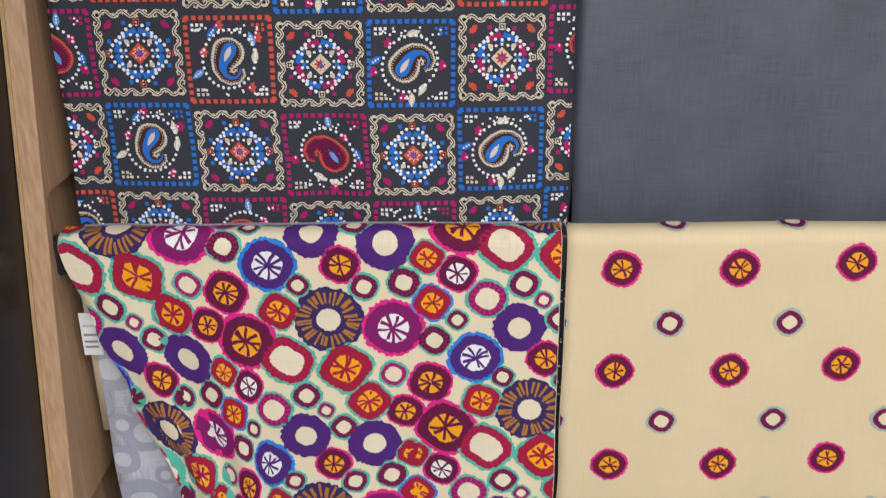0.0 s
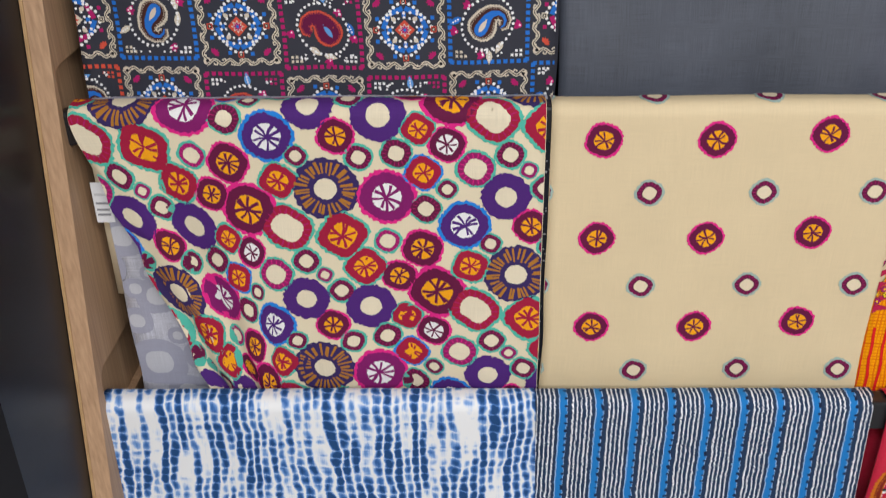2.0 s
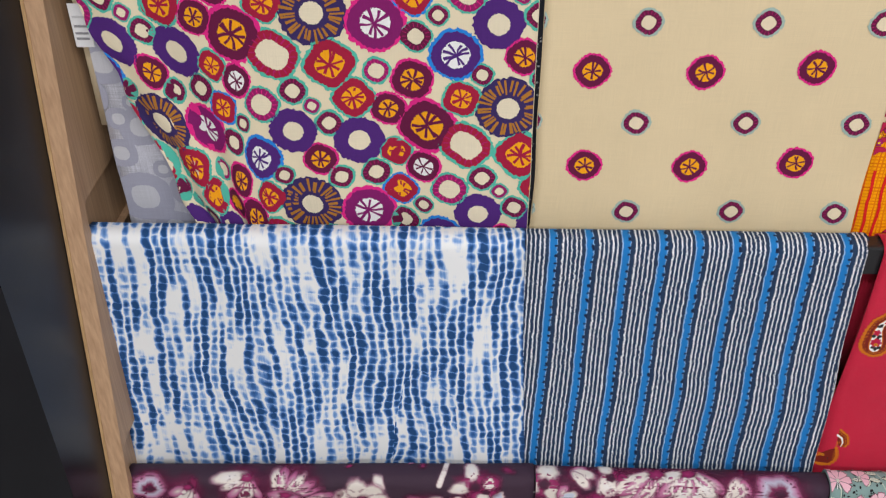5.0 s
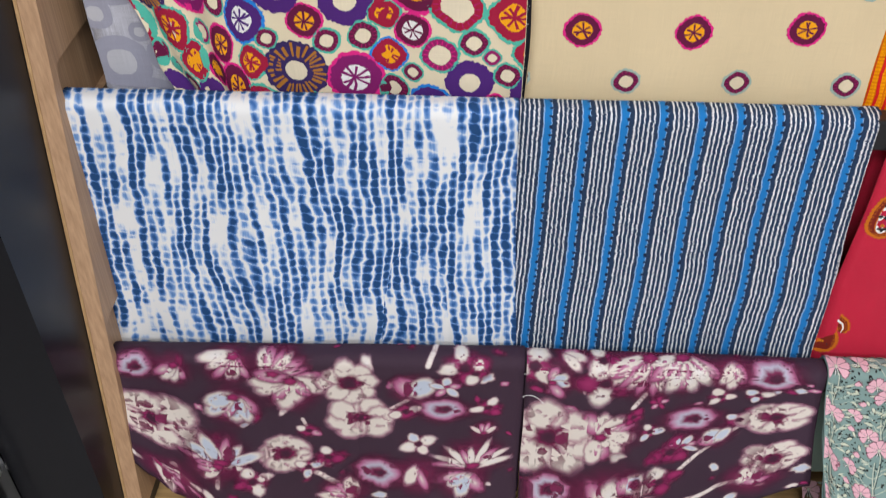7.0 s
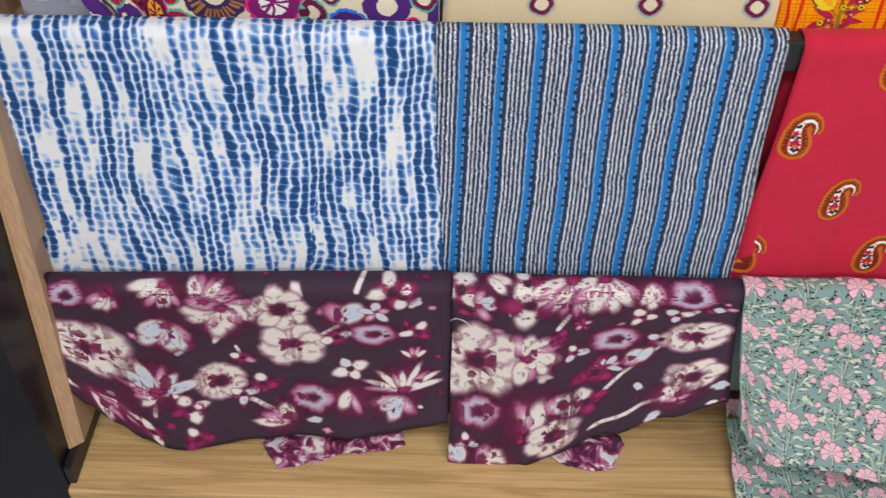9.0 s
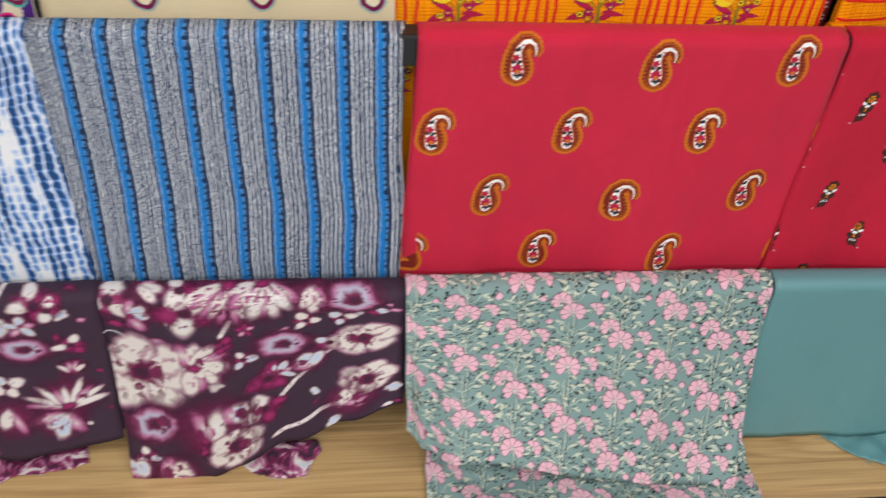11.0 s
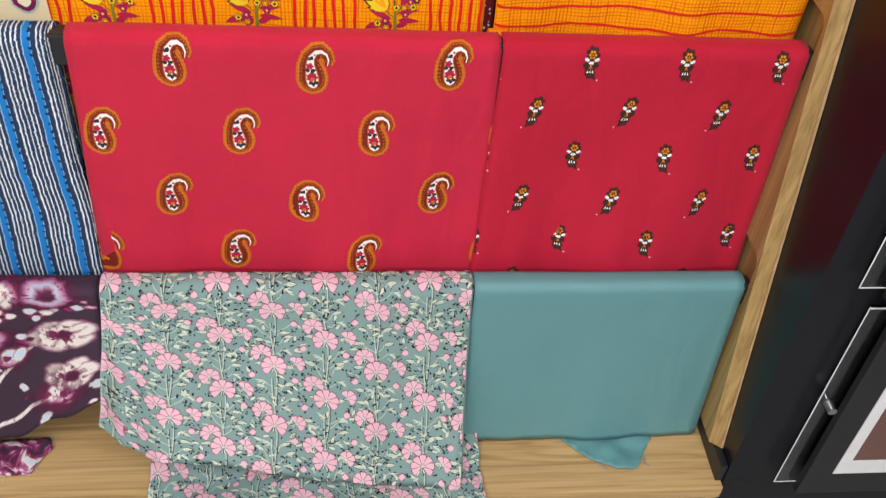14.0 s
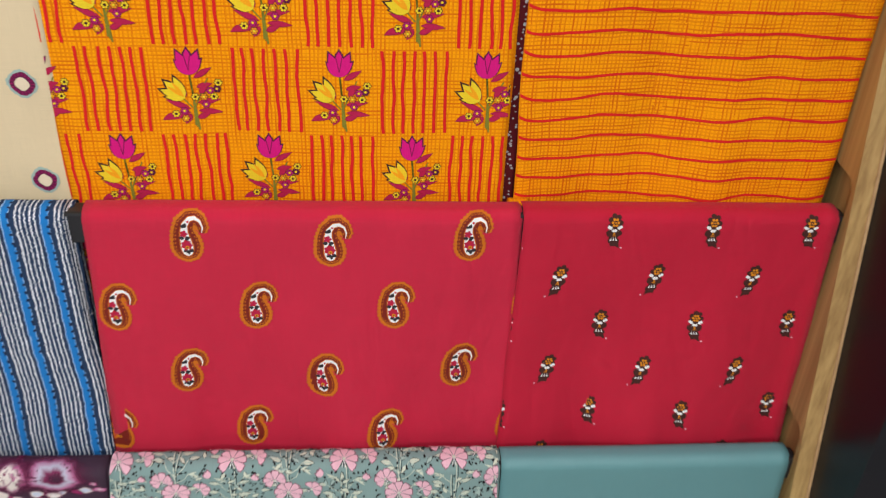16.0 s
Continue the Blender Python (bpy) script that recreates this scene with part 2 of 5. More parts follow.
# ---- the room ----
LX, RX = -0.378, 1.637
BENCH_Z, BENCH_Y = 0.29, 0.757
for name, box, mat, label in (
    ("floor", (-3.0, 4.2, -4.0, 1.6, -0.06, 0.0), FLOOR, "grey tiled shop floor"),
    ("ceiling", (-3.0, 4.2, -4.0, 1.6, 2.86, 2.92), WALL, "white painted shop ceiling"),
    ("wall_north", (-3.0, 4.2, 1.46, 1.56, 0.0, 2.86), DARK, "dark board wall behind the fabric rack"),
    ("wall_south", (-3.0, 4.2, -4.1, -4.0, 0.0, 2.86), WALL, "warm white painted shop wall"),
    ("wall_west", (-3.1, -3.0, -4.0, 1.56, 0.0, 2.86), WALL, "warm white painted shop wall"),
    ("wall_east", (4.2, 4.3, -4.0, 1.56, 0.0, 2.86), WALL, "warm white painted shop wall"),
):
    tagged(part(name, slab(*box, bevel=0), mat), label, name.split("_")[0], kind="structure")



def column_mesh(x_far, x_near, sign, front, slope):
    """A black column whose cheek stops where the leaning oak board begins."""
    y0, deep = BENCH_Y + 0.012, 0.024 * sign
    bm = slab(min(x_far, x_near + deep), max(x_far, x_near + deep), y0, 1.455, 0.003, 2.857, 0.0)
    f = lambda z: front + slope * (z - 0.349)
    return extruded([(y0, 0.003), (1.42, 0.003), (1.42, 0.334), (f(0.334), 0.334), (f(2.1), 2.1), (1.42, 2.1), (1.42, 2.857), (y0, 2.857)], "x", x_near, x_near + deep, bm)


column_l = tagged(part("column_west", column_mesh(-1.2, LX - 0.0215, -1, 0.812, 0.176), BLACK), "glossy black laminate column beside the fabric rack", "column", kind="structure")
column_r = tagged(part("column_east", column_mesh(2.5, RX + 0.0215, 1, 0.811, 0.187), BLACK), "glossy black laminate column beside the fabric rack", "column", kind="structure")

# ---- the oak rack ----
def sag(x, z):
    """The lowest bar lies a little deep in its western slot."""
    return -0.021 * max(0.0, (0.2 - x) / 0.59) if z < 0.70 else 0.0


RODS = [(1.018, 1.423), (0.961, 1.031), (0.886, 0.657)]   # front of the cloth, top of the cloth
TOP_ROD = (1.074, 1.80)


def rack_side(inner, outer, front, slope, zb, wood):
    """A leaning oak side board with open slots for the bars."""
    sign = 1 if outer > inner else -1
    f = lambda z: front + slope * (z - 0.349)
    thing = new("rack_side")
    deep = sign * 0.012
    back = 1.42
    cut = 0.014
    part("back_board", extruded([(f(zb) + cut, zb), (back, zb), (back, 2.1), (f(2.1) + cut, 2.1)], "x", inner + deep, outer), wood, thing)
    outline = [(f(zb) + cut, zb)]
    outline += [(back, zb)]
    for yf, zt in RODS[::-1] + [TOP_ROD]:
        zl, zh = zt - 0.055, zt + 0.045
        y0 = max(yf + 0.006, f(zh) + cut + 0.004)
        outline += [(back, zl - 0.002), (y0 + 0.004, zl), (y0, zl + 0.004), (y0, zh - 0.014), (y0 + 0.005, zh - 0.004), (y0 + 0.014, zh), (back, zh + 0.002)]
    outline += [(back, 2.1), (f(2.1) + cut, 2.1)]
    face = part("slotted_face", extruded(outline, "x", inner, inner + deep * 0.95), wood, thing, "oak face board with open slots")
    bm = bmesh.new()
    ring = [(inner, cut - 0.0002), (inner + sign * 0.0175, 0.0), (inner + sign * 0.0213, 0.0), (inner + sign * 0.0213, cut - 0.0002)]
    lo, hi = [[bm.verts.new((x, f(z) + y, z)) for x, y in ring] for z in (zb, 2.1)]
    for face_verts in [lo, hi[::-1]] + [(lo[i], hi[i], hi[(i + 1) % 4], lo[(i + 1) % 4]) for i in range(4)]:
        bm.faces.new(face_verts)
    bmesh.ops.recalc_face_normals(bm, faces=bm.faces[:])
    part("front_edge", bm, wood, thing, "chamfered oak front edge")
    part("edge_band", extruded([(f(zb) - 0.0015, zb + 0.001), (f(zb) - 0.0002, zb + 0.001), (f(2.1) - 0.0002, 2.099), (f(2.1) - 0.0015, 2.099)], "x", inner + sign * 0.0165, inner + sign * 0.0205), EDGE, thing, "pale oak edge strip")
    return tagged(thing, "leaning light oak side board of the fabric rack with slots", "rack side", "sides of the rack")


rack_side(LX, LX - 0.044, 0.812, 0.176, 0.335, OAK_V)
rack_side(RX, RX + 0.044, 0.811, 0.187, 0.335, OAK_R)

for yf, zt in [TOP_ROD] + RODS:
    rod = new("hanging_bar")
    bm = slab(LX + 0.003, RX - 0.003, yf + 0.006, yf + 0.034, zt - 0.050, zt - 0.005, 0.004)
    bmesh.ops.bisect_plane(bm, geom=bm.verts[:] + bm.edges[:] + bm.faces[:], plane_co=(0.2, 0, 0), plane_no=(1, 0, 0))
    for v in bm.verts:
        v.co.z += sag(v.co.x, zt)
    part("bar", bm, BAR, rod)
    for x in (LX - 0.006, RX - 0.010):
        part("end_cap", slab(x, x + 0.016, yf + 0.007, yf + 0.033, zt - 0.052 + sag(x, zt), zt - 0.008 + sag(x, zt), 0.006), BAR, rod, "rounded black end cap")
    tagged(rod, "black metal bar lying in the slots of the oak sides", "bar", "bars of the rack")

bench = new("bench")
part("top", slab(LX - 0.02, RX + 0.02, BENCH_Y, 1.44, BENCH_Z - 0.03, BENCH_Z, 0.003), OAK_H, bench)
part("front_rail", slab(LX + 0.03, RX - 0.03, BENCH_Y + 0.03, BENCH_Y + 0.05, 0.08, BENCH_Z - 0.031, 0.002), BLACK, bench, "black front panel")
for x in (LX - 0.018, RX - 0.004):
    part("leg", slab(x, x + 0.022, BENCH_Y + 0.004, 1.40, 0.0, BENCH_Z - 0.031, 0.002), OAK_H, bench)
tagged(bench, "low light oak bench shelf under the hanging fabrics", "bench")
for name, x in (("skirting_west", LX - 0.021), ("skirting_east", RX + 0.008)):
    tagged(part(name, slab(x, x + 0.013, BENCH_Y + 0.014, 1.40, BENCH_Z + 0.001, 0.333, 0.002), BAR), "black skirting strip between the bench and the oak side", "skirting", kind="structure")


# ---- cloth over a bar ----
def along(knots, u):
    """A smooth line through a few (place, value) knots."""
    if u <= knots[0][0]:
        return knots[0][1]
    for (a, va), (b, vb) in zip(knots, knots[1:]):
        if u <= b:
            k = (u - a) / (b - a)
            return va + (vb - va) * k * k * (3 - 2 * k)
    return knots[-1][1]


class Drape:
    """Cloth over a bar: u metres along the bar, s metres down from the top."""

    def __init__(self, x0, x1, yf, zt, front, back=0.3, lean=0.0, spread=0.0, amp=0.004, seed=0, R=0.017, bow=1.6, edge=0.005, hem=None, gather=None):
        self.x0, self.w, self.yf, self.zt, self.front, self.back = x0, x1 - x0, yf, zt, front, back
        self.lean, self.spread, self.amp, self.seed, self.R, self.bow, self.edge = lean, spread, amp, seed, R, bow, edge
        self.hem, self.gather = hem, gather

    def profile(self, s):
        R, q = self.R, self.R * math.pi / 2
        if s >= q:
            return self.yf, self.zt - R - (s - q), -1.0, 0.0
        if s >= 0:
            a = s / R
            return self.yf + R - R * math.sin(a), self.zt - R + R * math.cos(a), -math.sin(a), math.cos(a)
        flat = 0.009
        if s >= -flat:
            return self.yf + R - s, self.zt, 0.0, 1.0
        s2 = -s - flat
        if s2 < q:
            a = s2 / R
            return self.yf + R + flat + R * math.sin(a), self.zt - R + R * math.cos(a), math.sin(a), math.cos(a)
        return self.yf + 2 * R + flat, self.zt - R - (s2 - q), 1.0, 0.0

    def at(self, u, s, off=0.0):
        q = self.R * math.pi / 2
        y, z, ny, nz = self.profile(q + (s - q) * along(self.hem, u) if self.hem and s > q else s)
        x = self.x0 + u
        if s > 0:
            k = min(1.0, s / max(self.front, 0.01))
            e = k * k * (3 - 2 * k)
            wob = math.sin(u * 21 + self.seed * 1.7 + s * 3.0) * 0.6 + math.sin(u * 47 + self.seed * 0.9 - s * 5.0) * 0.3 + math.sin(u * 92 + self.seed * 2.9 + s * 8.0) * 0.13
            wob += 1.3 * noise.noise((u * 6 + self.seed * 5.1, s * 3.5, self.seed * 2.3))
            y -= self.amp * wob * (0.15 + e) + self.lean * k ** self.bow
            x += self.spread * (u / self.w - 0.5) * e
            if self.gather and u < 0.22:
                g = along(self.gather, s)
                x = self.x0 + g + u * (0.22 - g) / 0.22
                c = g / 0.13
                y -= c * (0.5 + 0.5 * math.sin((u - 0.01 - 0.10 * s) * 70.0)) * 0.024 * max(0.0, 1 - u / 0.21)
            x += self.edge * noise.noise((u * 3, s * 9 + self.seed, 4.4)) * e
        z += sag(x, self.zt) * (1.0 if s < 0.15 else max(0.0, 1 - (s - 0.15) / 0.2))
        z += 0.0015 * noise.noise((u * 9 + self.seed, 1.7, 0.2)) * (1.0 if s < 0.03 else 0.0)
        return Vector((x, y + ny * off, z + nz * off))

    def mesh(self, name, material, parent=None, du=0.012, label=""):
        q = self.R * math.pi / 2
        ss = [-self.back, -self.back * 0.66, -self.back * 0.33, -0.009 - q] + [-0.009 - q * i / 4 for i in (3, 2, 1)] + [-0.009, 0.0]
        ss += [q * i / 6 for i in range(1, 7)]
        n = max(4, int((self.front - q) / 0.012))
        ss += [q + (self.front - q) * i / n for i in range(1, n + 1)]
        m = max(4, int(self.w / du))
        us = [self.w * i / m for i in range(m + 1)]
        bm = bmesh.new()
        lay = bm.loops.layers.uv.new("UVMap")
        rows = [[[bm.verts.new(self.at(u, s, off)) for u in us] for s in ss] for off in (0.0, -0.0022)]

        def quad(vs, uvs):
            f = bm.faces.new(vs)
            f.smooth = True
            for loop, c in zip(f.loops, uvs):
                loop[lay].uv = c

        for r, g in enumerate(rows):
            for i in range(len(ss) - 1):
                for j in range(m):
                    k = [(i, j), (i + 1, j), (i + 1, j + 1), (i, j + 1)]
                    k = k if r == 0 else k[::-1]
                    quad([g[a][b] for a, b in k], [(us[b], ss[a]) for a, b in k])
        for i in range(len(ss) - 1):
            for j, flip in ((0, 1), (m, 0)):
                k = [(0, i), (1, i), (1, i + 1), (0, i + 1)]
                k = k if flip else k[::-1]
                quad([rows[a][b][j] for a, b in k], [(us[j], ss[b]) for a, b in k])
        for i, flip in ((0, 0), (len(ss) - 1, 1)):
            for j in range(m):
                k = [(0, j), (0, j + 1), (1, j + 1), (1, j)]
                k = k if not flip else k[::-1]
                quad([rows[a][i][b] for a, b in k], [(us[b], ss[i]) for a, b in k])
        return part(name, bm, material, parent, label)


INNER = {}


def fabric(drape, material, label, under=None, name="hanging_fabric"):
    thing = new(name)
    drape.mesh("cloth", material, thing)
    inner = Drape(drape.x0 + (0.016 if drape.seed == 1 else 0.002) + 0.004 * noise.noise((drape.seed, 0, 0)), drape.x0 + drape.w + 0.003, drape.yf + (0.022 if drape.seed == 1 else 0.005), drape.zt - 0.0032, drape.front * 0.97, 0.26, drape.lean * 0.9, drape.spread, drape.amp * 0.8, drape.seed + 0.35, 0.0130, drape.bow, 0.006, drape.hem)
    INNER[drape.seed] = inner
    inner.mesh("inner_fold", under or material, thing, 0.02, "inner fold of the doubled cloth")
    return tagged(thing, label, "fabric", "fabrics on the rack")


T1, T2, T3 = RODS
d_circles = Drape(-0.370, 0.200, T1[0], T1[1], 0.46, seed=1, amp=0.006, gather=[(0.02, 0.0), (0.13, 0.028), (0.21, 0.058), (0.36, 0.105), (0.46, 0.140)])
d_cream = Drape(0.206, 0.640, T1[0], T1[1], 0.46, seed=2, amp=0.003)
d_orange_a = Drape(0.632, 1.189, T1[0], T1[1], 0.80, seed=3, amp=0.005)
d_orange_b = Drape(1.201, 1.632, T1[0], T1[1], 0.46, seed=4, amp=0.010)
d_tie = Drape(-0.386, 0.195, T2[0], T2[1], 0.44, lean=0.02, spread=0.028, seed=5, amp=0.005)
d_stripe = Drape(0.197, 0.636, T2[0], T2[1], 0.44, lean=0.02, spread=0.020, seed=6, amp=0.004)
d_red_a = Drape(0.658, 1.208, T2[0], T2[1], 0.44, lean=0.02, spread=0.028, seed=7, amp=0.009)
d_red_b = Drape(1.212, 1.630, T2[0], T2[1], 0.44, lean=0.02, spread=0.02, seed=8, amp=0.009)
d_plum_a = Drape(-0.388, 0.222, T3[0], T3[1], 0.375, lean=0.045, seed=9, amp=0.006, hem=[(0, 0.55), (0.03, 0.66), (0.062, 0.80), (0.097, 0.92), (0.143, 0.98), (0.2, 0.96), (0.3, 0.90), (0.42, 0.85), (0.61, 0.75)])
d_plum_b = Drape(0.224, 0.648, T3[0] - 0.004, T3[1], 0.375, lean=0.055, seed=10, amp=0.006, hem=[(0, 1.0), (0.115, 1.02), (0.173, 0.94), (0.255, 0.78), (0.341, 0.61), (0.424, 0.45)])
d_sage = Drape(0.652, 1.199, T3[0], T3[1], 0.365, lean=0.125, seed=11, amp=0.007, bow=1.5, hem=[(0, 0.40), (0.03, 0.56), (0.08, 0.71), (0.24, 0.80), (0.36, 0.91), (0.46, 1.0), (0.547, 1.0)])
d_teal = Drape(1.203, 1.628, T3[0], T3[1], 0.365, lean=0.030, seed=12, amp=0.005)
d_band = Drape(-0.362, 0.212, TOP_ROD[0], TOP_ROD[1], 0.44, seed=13, amp=0.005)
d_char = Drape(0.218, 1.62, TOP_ROD[0] + 0.03, TOP_ROD[1], 0.44, seed=14, amp=0.004)

f_circles = fabric(d_circles, IVORY, "ivory cotton printed with purple, red and orange rings", WHITE_CLOTH)
f_cream = fabric(d_cream, CREAM, "cream cotton with sparse crimson and white ring motifs")
f_orange_a = fabric(d_orange_a, ORANGE_A, "marigold cotton printed with pink flower sprays and red stripes")
f_orange_b = fabric(d_orange_b, ORANGE_B, "marigold cotton with wavering red lines, hanging over a bar")
f_tie = fabric(d_tie, TIEDYE, "white and indigo tie-dyed cotton hanging over a bar")
f_stripe = fabric(d_stripe, STRIPES, "navy cotton with white wavy lines and blue bands, over a bar")
f_red_a = fabric(d_red_a, RED_A, "crimson cotton with gold and white paisley motifs, over a bar")
f_red_b = fabric(d_red_b, RED_B, "crimson cotton with small brown and white flower sprigs")
f_plum_a = fabric(d_plum_a, PLUM, "dark plum crepe with blurred magenta and white flowers")
f_plum_b = fabric(d_plum_b, PLUM, "folded dark plum crepe with blurred magenta and white flowers")
f_sage = fabric(d_sage, SAGE, "sage green cotton with pink flowers, spilling onto the oak bench")
f_teal = fabric(d_teal, TEAL, "plain dusty teal satin hanging down to the bench")
f_band = fabric(d_band, BANDANA, "blue-black cotton printed with bandana squares and paisleys")
f_char = fabric(d_char, CHARCOAL, "plain charcoal satin hanging over the upper bar")


# ---- prints ----
INK = {k: cloth("print_" + k, c, 0.8, 0, 0.14, 0.25) for k, c in {
    "purple": (0.075, 0.018, 0.175), "magenta": (0.30, 0.010, 0.12), "plum_dye": (0.22, 0.010, 0.13), "crimson": (0.36, 0.010, 0.045), "pink": (0.74, 0.020, 0.23),
    "sand": (0.77, 0.65, 0.46), "raspberry": (0.46, 0.012, 0.065), "ghost": (0.36, 0.36, 0.44), "ghost_pale": (0.54, 0.54, 0.58), "mint": (0.085, 0.47, 0.36), "blue": (0.018, 0.22, 0.68), "orange": (0.90, 0.37, 0.008), "ivory": (0.78, 0.68, 0.50), "white": (0.84, 0.83, 0.82),
    "maroon": (0.13, 0.007, 0.050), "navy": (0.040, 0.022, 0.11), "ochre": (0.42, 0.17, 0.025), "red": (0.50, 0.014, 0.030), "silver": (0.66, 0.58, 0.46),
    "slate": (0.030, 0.026, 0.030), "brick": (0.19, 0.016, 0.008), "amber": (0.60, 0.155, 0.010), "coral": (0.62, 0.085, 0.05), "royal": (0.020, 0.16, 0.58), "sky": (0.12, 0.32, 0.68), "berry": (0.42, 0.012, 0.13), "black": (0.012, 0.010, 0.012),
    "gold": (0.72, 0.25, 0.010), "umber": (0.060, 0.018, 0.014), "rust": (0.42, 0.075, 0.008), "yellow": (0.84, 0.60, 0.02), "fuchsia": (0.66, 0.006, 0.19), "olive": (0.22, 0.20, 0.02),
    "rose": (0.78, 0.46, 0.53), "mauve": (0.26, 0.09, 0.13), "leaf": (0.60, 0.63, 0.50), "mist": (0.36, 0.47, 0.42), "stripe_red": (0.68, 0.012, 0.010), "grey_white": (0.55, 0.55, 0.56)}.items()}
INKS = list(INK)


def bloom(name, stops, fade=0.62, ragged=0.16):
    """A dye bloom that runs softly from its heart and sinks into the cloth at its rim."""
    k = Nodes(name)
    sep = k.n("ShaderNodeSeparateXYZ")
    k.put(k.uv(), sep.inputs[0])
    n1 = k.noise(k.obj(), 75, 3, 0.55)
    n2 = k.noise(k.obj(), 20, 2)
    rays = k.noise(k.scaled(k.uv(), 0.9, 0.55), 1.0, 2, 0.6)
    f = k.m("ADD", sep.outputs[0], k.m("ADD", k.m("MULTIPLY", k.m("SUBTRACT", n1, 0.5), ragged), k.m("MULTIPLY", k.m("SUBTRACT", n2, 0.5), 0.22)))
    f = k.m("ADD", f, k.m("MULTIPLY", k.m("SUBTRACT", rays, 0.5), 0.26))
    edge = k.m("ADD", sep.outputs[0], k.m("MULTIPLY", k.m("SUBTRACT", n1, 0.5), 0.30))
    k.put(k.m("SUBTRACT", 1.0, k.m("DIVIDE", k.m("SUBTRACT", edge, fade), 0.98 - fade), clamp=True), k.bsdf.inputs["Alpha"])
    return k.end(k.ramp(f, stops), 0.75, 0, 0.3)


PLUM_C, WINE, PALE, MIST, PINKISH = (0.045, 0.022, 0.040), (0.175, 0.016, 0.070), (0.70, 0.63, 0.57), (0.50, 0.55, 0.65), (0.42, 0.12, 0.25)
HALO, PETAL, BLUE_PETAL, PINK_PETAL, DISC, HEART, BERRY, WHITE_BUD = range(8)
BLOOMS = [
    bloom("dye_halo", [(0.0, WINE), (0.6, WINE), (1.0, (0.11, 0.016, 0.055))], 0.18),
    bloom("dye_pale_petal", [(0.0, PALE), (0.58, PALE), (0.80, (0.50, 0.26, 0.34)), (0.98, PINKISH)], 0.60),
    bloom("dye_mist_petal", [(0.0, MIST), (0.45, MIST), (0.66, PALE), (0.86, (0.50, 0.26, 0.36)), (1.0, PINKISH)], 0.58),
    bloom("dye_pink_petal", [(0.0, PALE), (0.25, (0.52, 0.30, 0.38)), (0.55, PINKISH), (0.9, WINE)], 0.55),
    bloom("dye_mauve_disc", [(0.10, (0.07, 0.012, 0.04)), (0.26, WINE), (0.46, (0.46, 0.44, 0.54)), (0.58, (0.46, 0.30, 0.42)), (0.76, PINKISH), (0.92, WINE)], 0.66),
    bloom("dye_dark_heart", [(0.0, (0.045, 0.012, 0.03)), (0.5, (0.06, 0.012, 0.035)), (0.9, WINE)], 0.62, 0.6),
    bloom("dye_berry", [(0.0, (0.34, 0.03, 0.13)), (0.5, (0.22, 0.013, 0.085)), (0.9, WINE)], 0.45),
    bloom("dye_white_bud", [(0.0, (0.74, 0.70, 0.68)), (0.58, PALE), (0.84, (0.50, 0.26, 0.36)), (1.0, PINKISH)], 0.54),
]
ALL_INK = [INK[k] for k in INKS] + BLOOMS


